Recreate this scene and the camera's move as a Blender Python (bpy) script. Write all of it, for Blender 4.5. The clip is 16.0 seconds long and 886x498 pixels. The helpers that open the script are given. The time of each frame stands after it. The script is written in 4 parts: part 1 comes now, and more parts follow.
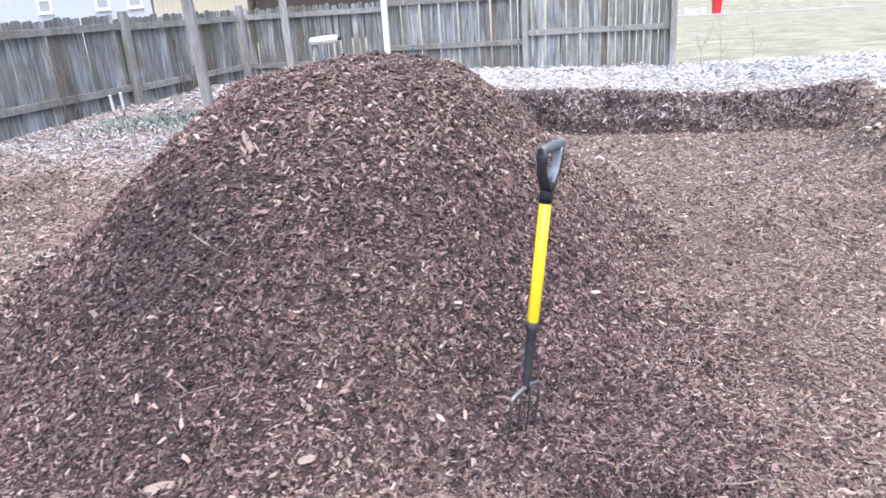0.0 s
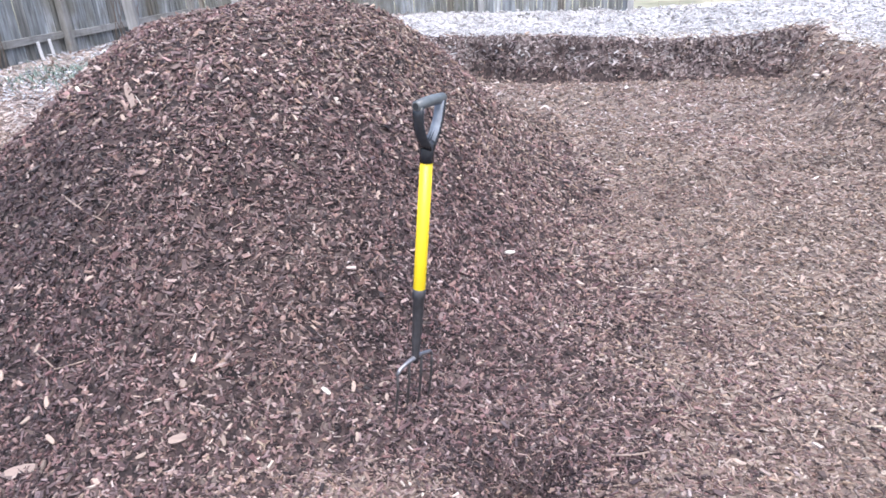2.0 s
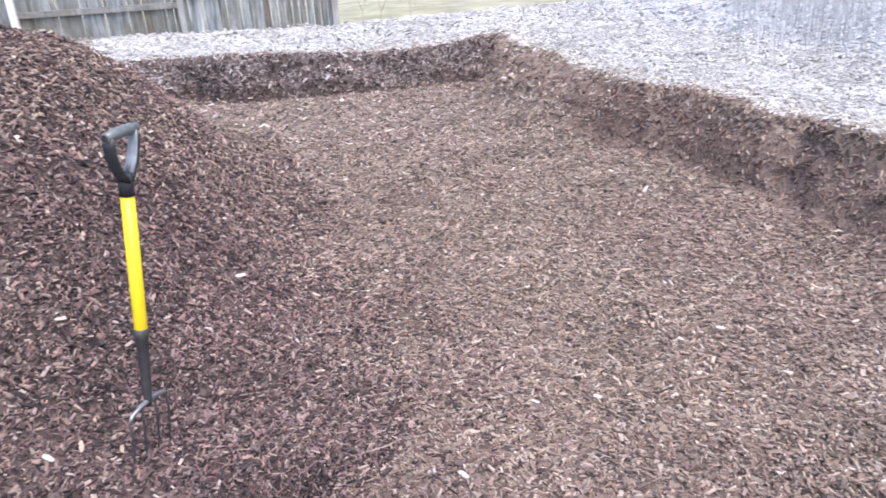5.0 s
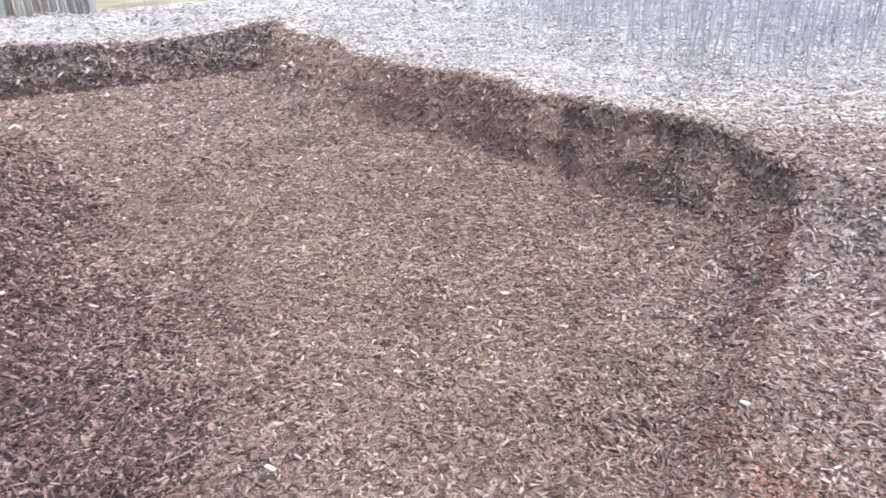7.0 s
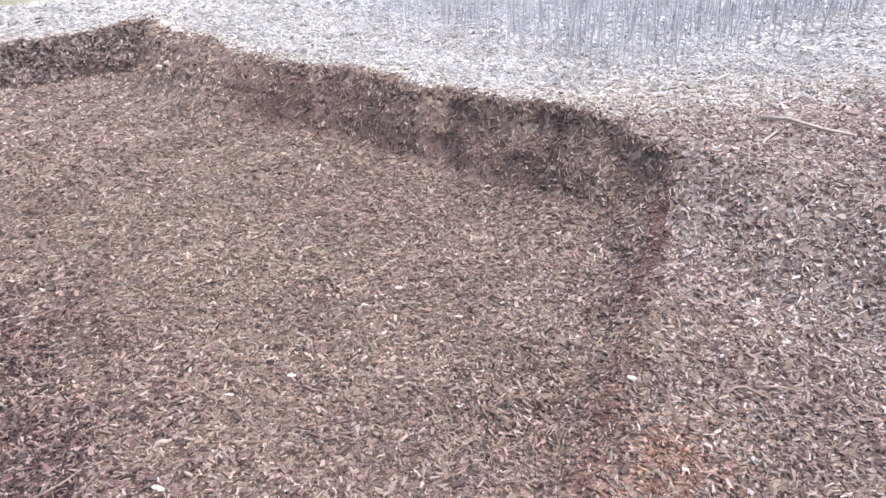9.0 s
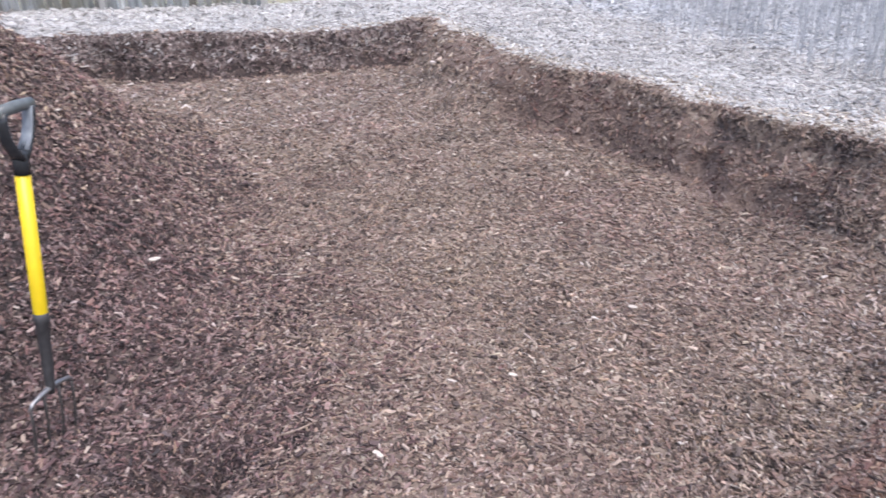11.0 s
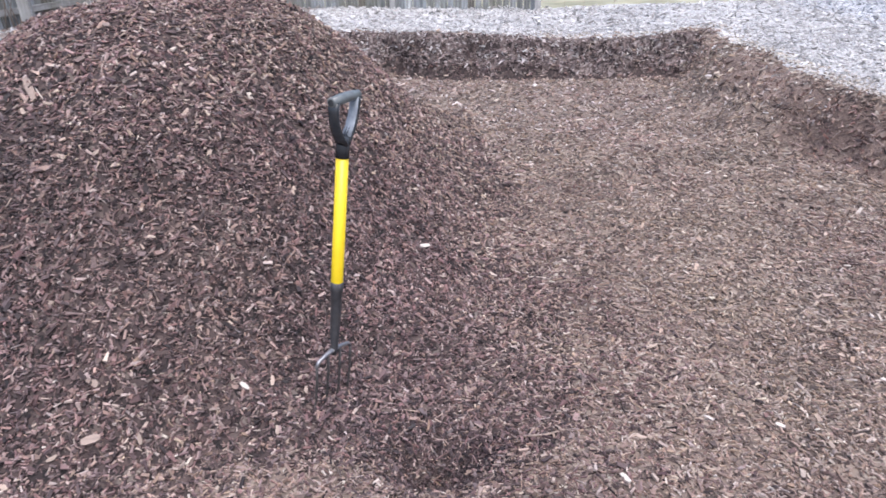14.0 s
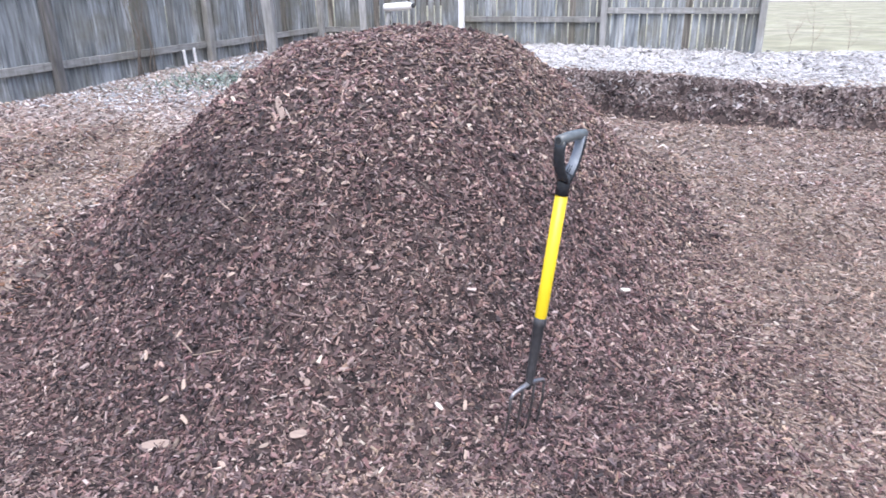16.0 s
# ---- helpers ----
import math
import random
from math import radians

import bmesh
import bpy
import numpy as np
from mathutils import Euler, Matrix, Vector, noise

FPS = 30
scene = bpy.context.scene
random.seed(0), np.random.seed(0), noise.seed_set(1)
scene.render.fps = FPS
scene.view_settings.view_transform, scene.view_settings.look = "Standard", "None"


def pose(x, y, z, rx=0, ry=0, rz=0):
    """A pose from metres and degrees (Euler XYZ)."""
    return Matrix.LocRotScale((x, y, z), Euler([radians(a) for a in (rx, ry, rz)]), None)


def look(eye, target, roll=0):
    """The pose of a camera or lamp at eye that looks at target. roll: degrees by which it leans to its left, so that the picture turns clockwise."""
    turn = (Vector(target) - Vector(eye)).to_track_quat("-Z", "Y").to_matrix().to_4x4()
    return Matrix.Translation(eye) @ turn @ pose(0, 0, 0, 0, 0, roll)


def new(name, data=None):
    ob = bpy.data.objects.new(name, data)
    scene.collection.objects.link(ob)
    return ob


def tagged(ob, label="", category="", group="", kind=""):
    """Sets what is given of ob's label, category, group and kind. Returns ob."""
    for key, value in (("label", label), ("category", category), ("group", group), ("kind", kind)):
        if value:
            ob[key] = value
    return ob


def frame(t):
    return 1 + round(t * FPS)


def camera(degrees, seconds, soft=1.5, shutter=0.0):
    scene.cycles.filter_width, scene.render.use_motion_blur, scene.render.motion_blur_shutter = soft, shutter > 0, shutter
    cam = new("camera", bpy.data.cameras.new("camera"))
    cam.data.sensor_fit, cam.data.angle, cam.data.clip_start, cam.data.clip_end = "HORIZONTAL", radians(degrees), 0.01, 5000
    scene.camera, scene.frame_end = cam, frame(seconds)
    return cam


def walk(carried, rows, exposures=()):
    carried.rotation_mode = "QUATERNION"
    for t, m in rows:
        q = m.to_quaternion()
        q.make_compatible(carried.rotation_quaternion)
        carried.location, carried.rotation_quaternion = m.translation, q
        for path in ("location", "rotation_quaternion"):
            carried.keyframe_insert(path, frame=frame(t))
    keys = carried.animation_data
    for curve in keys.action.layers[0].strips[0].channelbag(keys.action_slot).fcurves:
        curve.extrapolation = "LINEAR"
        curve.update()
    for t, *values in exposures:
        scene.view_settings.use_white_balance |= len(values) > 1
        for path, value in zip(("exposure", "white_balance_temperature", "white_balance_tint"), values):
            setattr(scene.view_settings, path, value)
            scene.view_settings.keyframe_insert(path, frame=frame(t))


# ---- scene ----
cam = camera(63.62, 16.0, soft=1.55, shutter=0.4)
PATH = [
    (0, (-0.326, -0.136, 1.601), (-0.810, 2.654, 0.608), -3.68),
    (0.2, (-0.248, -0.078, 1.591), (-0.577, 1.781, 0.932), -4.00),
    (0.5, (-0.123, -0.012, 1.589), (-0.616, 2.781, 0.613), -1.90),
    (0.7, (-0.066, 0.024, 1.590), (-0.414, 1.886, 0.948), -1.80),
    (1, (-0.057, 0.044, 1.583), (-0.555, 2.828, 0.582), -5.89),
    (1.2, (-0.067, 0.056, 1.576), (-0.384, 1.901, 0.874), -4.90),
    (1.5, (-0.065, 0.070, 1.578), (-0.529, 2.812, 0.454), -4.20),
    (2, (-0.040, 0.080, 1.570), (-0.424, 2.803, 0.372), -3.59),
    (2.5, (-0.023, 0.064, 1.576), (-0.305, 2.796, 0.368), -3.01),
    (3, (-0.007, 0.054, 1.578), (-0.180, 2.803, 0.389), -3.52),
    (3.5, (0.015, 0.046, 1.575), (-0.020, 2.809, 0.406), -3.27),
    (4, (0.035, 0.039, 1.575), (0.223, 2.793, 0.400), -3.40),
    (4.2, (0.044, 0.034, 1.577), (0.326, 2.777, 0.395), -3.71),
    (6.3, (0.042, -0.018, 1.593), (1.216, 2.444, 0.344), -1.56),
    (6.5, (0.052, -0.023, 1.590), (1.290, 2.399, 0.324), -1.66),
    (7, (0.072, -0.033, 1.580), (1.472, 2.293, 0.305), -1.46),
    (7.5, (0.087, -0.042, 1.577), (1.634, 2.185, 0.292), -0.91),
    (8, (0.102, -0.047, 1.571), (1.773, 2.082, 0.278), -1.16),
    (8.2, (0.106, -0.048, 1.570), (1.805, 2.058, 0.274), -1.40),
    (8.8, (0.118, -0.045, 1.568), (1.856, 2.026, 0.267), -1.20),
    (9.4, (0.130, -0.038, 1.566), (1.787, 2.098, 0.265), -0.70),
    (10.3, (0.144, -0.023, 1.565), (1.468, 2.340, 0.274), -0.03),
    (10.5, (0.132, -0.022, 1.566), (1.343, 2.402, 0.278), -0.31),
    (11, (0.107, -0.020, 1.572), (1.005, 2.547, 0.306), -1.24),
    (11.5, (0.089, -0.018, 1.579), (0.780, 2.619, 0.327), -1.47),
    (12, (0.065, -0.009, 1.580), (0.597, 2.668, 0.335), -1.31),
    (12.5, (0.042, -0.002, 1.581), (0.430, 2.700, 0.337), -1.94),
    (13, (0.014, 0.007, 1.583), (0.251, 2.728, 0.342), -1.96),
    (13.5, (-0.011, 0.013, 1.586), (0.093, 2.745, 0.352), -1.64),
    (14, (-0.039, 0.012, 1.590), (-0.067, 2.748, 0.361), -1.44),
    (14.5, (-0.069, 0.007, 1.593), (-0.237, 2.741, 0.370), -0.53),
    (15, (-0.108, -0.006, 1.610), (-0.489, 2.731, 0.441), -0.12),
    (15.5, (-0.132, -0.007, 1.610), (-0.728, 2.712, 0.492), -0.63),
    (16, (-0.145, -0.003, 1.604), (-0.907, 2.686, 0.515), -0.95),
]
walk(cam, [(t, look(e, g, r)) for t, e, g, r in PATH], exposures=[(0, 1.25, 5800, 12), (4, 1.24, 5850, 12), (7, 1.10, 6150, 12), (8.2, 1.14, 6250, 12), (10.3, 0.95, 6100, 12), (11.5, 0.83, 6000, 12), (13, 0.90, 5950, 12), (14.5, 0.97, 5870, 12), (16, 1.19, 5780, 12)])

# ---- light: an overcast winter day ----
world = bpy.data.worlds.new("overcast")
scene.world = world
world.use_nodes = True
wn = world.node_tree.nodes
sky = wn.new("ShaderNodeTexSky")
sky.sky_type, sky.sun_disc = "NISHITA", False
sky.sun_elevation, sky.sun_rotation = radians(67), radians(160)
sky.air_density, sky.dust_density, sky.ozone_density = 1.0, 6.0, 1.0
world.node_tree.links.new(sky.outputs[0], wn["Background"].inputs[0])
wn["Background"].inputs[1].default_value = 0.14
sun_data = bpy.data.lights.new("sun", "SUN")
sun_data.energy, sun_data.angle, sun_data.color = 1.0, radians(50), (1.0, 0.97, 0.94)
sun = new("sun", sun_data)
sun.matrix_world = look((4, -7, 30), (0, 4, 0))


# ---- small numeric helpers ----
def hash2(ix, iy, k):
    v = np.sin(ix * 127.1 + iy * 311.7 + k * 74.7) * 43758.5453
    return v - np.floor(v)


def vnoise(x, y, k=0):
    """Smooth noise from 0 to 1 on a unit lattice."""
    ix, iy = np.floor(x), np.floor(y)
    fx, fy = x - ix, y - iy
    fx, fy = fx * fx * (3 - 2 * fx), fy * fy * (3 - 2 * fy)
    a, b = hash2(ix, iy, k), hash2(ix + 1, iy, k)
    c, d = hash2(ix, iy + 1, k), hash2(ix + 1, iy + 1, k)
    return (a * (1 - fx) + b * fx) * (1 - fy) + (c * (1 - fx) + d * fx) * fy


def fbm(x, y, k=0, octaves=3):
    s, a = 0.0, 0.5
    for o in range(octaves):
        s = s + a * (vnoise(x * 2 ** o, y * 2 ** o, k + 9 * o) - 0.5)
        a *= 0.5
    return s


def step(a, b, v):
    s = np.clip((v - a) / (b - a), 0, 1)
    return s * s * (3 - 2 * s)


# ---- materials ----
def material(name):
    m = bpy.data.materials.new(name)
    m.use_nodes = True
    return m, m.node_tree.nodes, m.node_tree.links, m.node_tree.nodes["Principled BSDF"]


def ramp(nodes, stops):
    r = nodes.new("ShaderNodeValToRGB")
    e = r.color_ramp.elements
    while len(e) < len(stops):
        e.new(0.5)
    for i, (p, c) in enumerate(stops):
        e[i].position, e[i].color = p, (*c, 1)
    return r


def chip_material(name, stops, rough=0.85, hue=0.033):
    """Loose chips: every chip takes its own tone, with a fine grain along it."""
    m, n, l, b = material(name)
    geo = n.new("ShaderNodeNewGeometry")
    r = ramp(n, stops)
    l.new(geo.outputs["Random Per Island"], r.inputs[0])
    co = n.new("ShaderNodeTexCoord")
    g = n.new("ShaderNodeTexNoise")
    g.inputs["Scale"].default_value, g.inputs["Detail"].default_value = 160, 3
    l.new(co.outputs["Object"], g.inputs["Vector"])
    big = n.new("ShaderNodeTexNoise")
    big.inputs["Scale"].default_value, big.inputs["Detail"].default_value = 2.3, 3
    l.new(co.outputs["Object"], big.inputs["Vector"])
    v = n.new("ShaderNodeMath")
    v.operation = "ADD"
    l.new(g.outputs["Fac"], v.inputs[0])
    l.new(big.outputs["Fac"], v.inputs[1])
    span = n.new("ShaderNodeMapRange")
    span.inputs["From Min"].default_value, span.inputs["From Max"].default_value = 0.7, 1.3
    span.inputs["To Min"].default_value, span.inputs["To Max"].default_value = 0.7, 1.25
    l.new(v.outputs[0], span.inputs["Value"])
    hsv = n.new("ShaderNodeHueSaturation")
    l.new(r.outputs[0], hsv.inputs["Color"])
    l.new(span.outputs[0], hsv.inputs["Value"])
    # each chip leans to tan, red or purple-grey, and so do whole patches
    white = n.new("ShaderNodeTexWhiteNoise")
    white.noise_dimensions = "1D"
    l.new(geo.outputs["Random Per Island"], white.inputs["W"])
    patch = n.new("ShaderNodeTexNoise")
    patch.inputs["Scale"].default_value, patch.inputs["Detail"].default_value = 1.1, 2
    l.new(co.outputs["Object"], patch.inputs["Vector"])
    lean = n.new("ShaderNodeMath")
    lean.operation = "MULTIPLY_ADD"
    lean.inputs[1].default_value = 2.2
    l.new(patch.outputs["Fac"], lean.inputs[0])
    l.new(white.outputs["Value"], lean.inputs[2])
    tint = n.new("ShaderNodeMapRange")
    tint.inputs["From Min"].default_value, tint.inputs["From Max"].default_value = 0.8, 2.4
    tint.inputs["To Min"].default_value, tint.inputs["To Max"].default_value = 0.5 - hue, 0.5 + 0.38 * hue
    l.new(lean.outputs[0], tint.inputs["Value"])
    l.new(tint.outputs[0], hsv.inputs["Hue"])
    full = n.new("ShaderNodeMapRange")
    full.inputs["To Min"].default_value, full.inputs["To Max"].default_value = 0.65, 1.4
    l.new(white.outputs["Color"], full.inputs["Value"])
    l.new(full.outputs[0], hsv.inputs["Saturation"])
    l.new(hsv.outputs[0], b.inputs["Base Color"])
    b.inputs["Roughness"].default_value = rough
    bump = n.new("ShaderNodeBump")
    bump.inputs["Strength"].default_value, bump.inputs["Distance"].default_value = 0.4, 0.003
    l.new(g.outputs["Fac"], bump.inputs["Height"])
    l.new(bump.outputs[0], b.inputs["Normal"])
    return m


def bed_material(name, stops, cell=38.0, rough=0.9):
    """The packed layer under the loose chips: cells of chip size in many tones."""
    m, n, l, b = material(name)
    co = n.new("ShaderNodeTexCoord")
    wob = n.new("ShaderNodeTexNoise")
    wob.inputs["Scale"].default_value = 14
    l.new(co.outputs["Object"], wob.inputs["Vector"])
    mix = n.new("ShaderNodeMixRGB")
    mix.blend_type = "ADD"
    mix.inputs[0].default_value = 0.12
    l.new(co.outputs["Object"], mix.inputs[1])
    l.new(wob.outputs["Color"], mix.inputs[2])
    vor = n.new("ShaderNodeTexVoronoi")
    vor.inputs["Scale"].default_value = cell
    l.new(mix.outputs[0], vor.inputs["Vector"])
    sep = n.new("ShaderNodeSeparateColor")
    l.new(vor.outputs["Color"], sep.inputs[0])
    r = ramp(n, stops)
    l.new(sep.outputs[0], r.inputs[0])
    big = n.new("ShaderNodeTexNoise")
    big.inputs["Scale"].default_value, big.inputs["Detail"].default_value = 1.7, 4
    l.new(co.outputs["Object"], big.inputs["Vector"])
    span = n.new("ShaderNodeMapRange")
    span.inputs["From Min"].default_value, span.inputs["From Max"].default_value = 0.3, 0.7
    span.inputs["To Min"].default_value, span.inputs["To Max"].default_value = 0.7, 1.2
    l.new(big.outputs["Fac"], span.inputs["Value"])
    hsv = n.new("ShaderNodeHueSaturation")
    l.new(r.outputs[0], hsv.inputs["Color"])
    l.new(span.outputs[0], hsv.inputs["Value"])
    l.new(hsv.outputs[0], b.inputs["Base Color"])
    b.inputs["Roughness"].default_value = rough
    bump = n.new("ShaderNodeBump")
    bump.inputs["Strength"].default_value, bump.inputs["Distance"].default_value = 0.9, 0.015
    l.new(sep.outputs[1], bump.inputs["Height"])
    l.new(bump.outputs[0], b.inputs["Normal"])
    return m


def plain_material(name, colour, rough=0.6, metal=0.0, vary=0.15, scale=12.0, stretch=(1, 1, 1), bump_m=0.001, random_tone=0.0):
    """A surface of one colour with blotches, grain and, where asked, a tone of its own for each piece."""
    m, n, l, b = material(name)
    co = n.new("ShaderNodeTexCoord")
    mp = n.new("ShaderNodeMapping")
    mp.inputs["Scale"].default_value = stretch
    l.new(co.outputs["Object"], mp.inputs["Vector"])
    if random_tone:
        own = n.new("ShaderNodeObjectInfo")
        far = n.new("ShaderNodeMath")
        far.operation = "MULTIPLY"
        far.inputs[1].default_value = 90.0
        l.new(own.outputs["Random"], far.inputs[0])
        l.new(far.outputs[0], mp.inputs["Location"])
    g = n.new("ShaderNodeTexNoise")
    g.inputs["Scale"].default_value, g.inputs["Detail"].default_value = scale, 6
    l.new(mp.outputs[0], g.inputs["Vector"])
    span = n.new("ShaderNodeMapRange")
    span.inputs["From Min"].default_value, span.inputs["From Max"].default_value = 0.25, 0.75
    span.inputs["To Min"].default_value, span.inputs["To Max"].default_value = 1 - vary, 1 + vary
    l.new(g.outputs["Fac"], span.inputs["Value"])
    last = span.outputs[0]
    if random_tone:
        info = n.new("ShaderNodeObjectInfo")
        s2 = n.new("ShaderNodeMapRange")
        s2.inputs["To Min"].default_value, s2.inputs["To Max"].default_value = 1 - random_tone, 1 + random_tone
        l.new(info.outputs["Random"], s2.inputs["Value"])
        mul = n.new("ShaderNodeMath")
        mul.operation = "MULTIPLY"
        l.new(last, mul.inputs[0])
        l.new(s2.outputs[0], mul.inputs[1])
        last = mul.outputs[0]
    hsv = n.new("ShaderNodeHueSaturation")
    hsv.inputs["Color"].default_value = (*colour, 1)
    l.new(last, hsv.inputs["Value"])
    l.new(hsv.outputs[0], b.inputs["Base Color"])
    b.inputs["Roughness"].default_value, b.inputs["Metallic"].default_value = rough, metal
    bump = n.new("ShaderNodeBump")
    bump.inputs["Strength"].default_value, bump.inputs["Distance"].default_value = 0.5, bump_m
    l.new(g.outputs["Fac"], bump.inputs["Height"])
    l.new(bump.outputs[0], b.inputs["Normal"])
    return m


DAMP = [(0.0, (0.018, 0.012, 0.013)), (0.20, (0.069, 0.047, 0.046)), (0.50, (0.151, 0.102, 0.096)),
        (0.78, (0.220, 0.154, 0.141)), (0.94, (0.305, 0.230, 0.202)), (1.0, (0.43, 0.355, 0.310))]
DRY = [(0.0, (0.066, 0.049, 0.043)), (0.25, (0.165, 0.124, 0.104)), (0.58, (0.252, 0.192, 0.157)),
       (0.82, (0.328, 0.259, 0.210)), (0.95, (0.415, 0.346, 0.285)), (1.0, (0.53, 0.475, 0.405))]
BLEACHED = [(0.0, (0.22, 0.208, 0.198)), (0.22, (0.385, 0.370, 0.360)), (0.6, (0.495, 0.488, 0.483)), (1.0, (0.63, 0.628, 0.625))]
CREAM = [(0.0, (0.15, 0.122, 0.100)), (0.25, (0.36, 0.312, 0.266)), (0.6, (0.50, 0.455, 0.395)), (1.0, (0.68, 0.645, 0.585))]
STONY = [(0.0, (0.19, 0.193, 0.203)), (0.3, (0.38, 0.39, 0.41)), (0.7, (0.53, 0.54, 0.565)), (1.0, (0.68, 0.69, 0.715))]
SOIL = [(0.0, (0.095, 0.066, 0.056)), (0.4, (0.150, 0.107, 0.089)), (0.8, (0.190, 0.140, 0.118)), (1.0, (0.26, 0.205, 0.175))]
CUT = [(0.0, (0.026, 0.019, 0.019)), (0.25, (0.095, 0.070, 0.067)), (0.62, (0.205, 0.158, 0.148)), (0.88, (0.34, 0.285, 0.27)), (1.0, (0.54, 0.50, 0.48))]
mat_fresh = chip_material("fresh_orange_chips", [(0.0, (0.09, 0.050, 0.032)), (0.4, (0.28, 0.172, 0.122)), (0.8, (0.41, 0.280, 0.212)), (1.0, (0.56, 0.45, 0.37))], 0.85, 0.02)
FADED = [(0.0, (0.085, 0.066, 0.062)), (0.25, (0.245, 0.192, 0.168)), (0.6, (0.38, 0.315, 0.278)), (0.9, (0.50, 0.445, 0.41)), (1.0, (0.64, 0.60, 0.57))]
mat_faded = chip_material("faded_tan_chips", FADED)
mat_cut = chip_material("greyish_cut_chips", CUT)
bed_cut = bed_material("greyish_cut_bed", [(p, tuple(0.7 * v for v in c)) for p, c in CUT])
mat_wet_shade = chip_material("wet_shade_chips", [(p, (0.44 * c[0], 0.44 * c[1], 0.48 * c[2])) for p, c in DAMP], 0.7)
mat_creamy, mat_stony = chip_material("cream_chips", CREAM, 0.85, 0.02), chip_material("blue_grey_chips", STONY, 0.85, 0.015)
mat_russet = chip_material("russet_chips", [(0.0, (0.045, 0.026, 0.022)), (0.4, (0.185, 0.122, 0.102)), (0.8, (0.285, 0.202, 0.170)), (1.0, (0.43, 0.34, 0.295))])
bed_soil = bed_material("fine_brown_soil", SOIL, 95.0)
bed_russet = bed_material("russet_packed_mulch", [(p, (1.15 * c[0], 0.96 * c[1], 0.94 * c[2])) for p, c in SOIL], 80.0)
bed_stony = bed_material("blue_grey_mulch_bed", [(p, tuple(0.8 * v for v in c)) for p, c in STONY], 30.0)
mat_damp, mat_dry, mat_pale = chip_material("damp_chips", DAMP), chip_material("dry_chips", DRY), chip_material("bleached_chips", BLEACHED, 0.85, 0.02)
# beds are darker than their chips: shade in the gaps painted in
bed_damp_shade = bed_material("damp_shade_mulch_bed", [(p, tuple(0.33 * v for v in c)) for p, c in DAMP])
bed_dry = bed_material("dry_mulch_bed", [(p, tuple(0.72 * v for v in c)) for p, c in DRY])
bed_faded = bed_material("faded_mulch_bed", [(p, tuple(0.75 * v for v in c)) for p, c in FADED])
bed_pale = bed_material("bleached_mulch_bed", [(p, tuple(0.85 * v for v in c)) for p, c in BLEACHED], 26.0)
mat_lawn = bed_material("winter_lawn", [(0.0, (0.265, 0.262, 0.178)), (0.5, (0.295, 0.29, 0.205)), (1.0, (0.34, 0.325, 0.245))], 1.6)
mat_picket = plain_material("weathered_picket", (0.25, 0.255, 0.255), 0.9, 0, 0.60, 5, (7, 7, 0.55), 0.002, 0.22)


def weather(mat, stops, moss, streak):
    """Gives old boards a tone of their own, mossy patches that run over several boards, and dark and pale runs down the grain."""
    n, l = mat.node_tree.nodes, mat.node_tree.links
    hsv = [k for k in n if k.type == "HUE_SAT"][0]
    base = n["Principled BSDF"].inputs["Base Color"]
    if stops:
        info = n.new("ShaderNodeObjectInfo")
        tone = ramp(n, stops)
        l.new(info.outputs["Random"], tone.inputs[0])
        l.new(tone.outputs[0], hsv.inputs["Color"])
    geo = n.new("ShaderNodeNewGeometry")
    patch = n.new("ShaderNodeTexNoise")
    patch.inputs["Scale"].default_value, patch.inputs["Detail"].default_value, patch.inputs["Roughness"].default_value = 1.6, 6, 0.65
    l.new(geo.outputs["Position"], patch.inputs["Vector"])
    amount = n.new("ShaderNodeMapRange")
    amount.inputs["From Min"].default_value, amount.inputs["From Max"].default_value = 0.48, 0.66
    amount.inputs["To Max"].default_value = moss
    l.new(patch.outputs["Fac"], amount.inputs["Value"])
    grown = n.new("ShaderNodeMixRGB")
    grown.inputs[2].default_value = (0.150, 0.142, 0.105, 1)
    l.new(amount.outputs[0], grown.inputs[0])
    l.new(hsv.outputs[0], grown.inputs[1])
    along = n.new("ShaderNodeMapping")
    along.inputs["Scale"].default_value = (16, 16, 1.1)
    l.new(geo.outputs["Position"], along.inputs["Vector"])
    runs = n.new("ShaderNodeTexNoise")
    runs.inputs["Scale"].default_value, runs.inputs["Detail"].default_value = 1.7, 4
    l.new(along.outputs[0], runs.inputs["Vector"])
    tones = ramp(n, [(0.30, (0.42, 0.42, 0.43)), (0.46, (0.95, 0.95, 0.95)), (0.60, (1.0, 1.0, 1.0)), (0.70, (1.65, 1.66, 1.68))])
    l.new(runs.outputs["Fac"], tones.inputs[0])
    worn = n.new("ShaderNodeMixRGB")
    worn.blend_type = "MULTIPLY"
    worn.inputs[0].default_value = streak
    l.new(grown.outputs[0], worn.inputs[1])
    l.new(tones.outputs[0], worn.inputs[2])
    l.new(worn.outputs[0], base)


weather(mat_picket, [(0.0, (0.185, 0.165, 0.140)), (0.12, (0.195, 0.196, 0.184)), (0.3, (0.205, 0.218, 0.215)), (0.7, (0.218, 0.238, 0.252)), (1.0, (0.275, 0.285, 0.285))], 0.75, 0.85)
mat_rail = plain_material("weathered_rail", (0.262, 0.263, 0.256), 0.9, 0, 0.3, 9, (0.6, 4, 4), 0.002, 0.15)
mat_post_dark = plain_material("dark_weathered_post", (0.165, 0.162, 0.158), 0.9, 0, 0.4, 9, (4, 4, 0.5), 0.002, 0.15)
mat_post = plain_material("weathered_post", (0.305, 0.305, 0.298), 0.9, 0, 0.3, 9, (4, 4, 0.5), 0.002, 0.15)
weather(mat_rail, None, 0.6, 0.5)
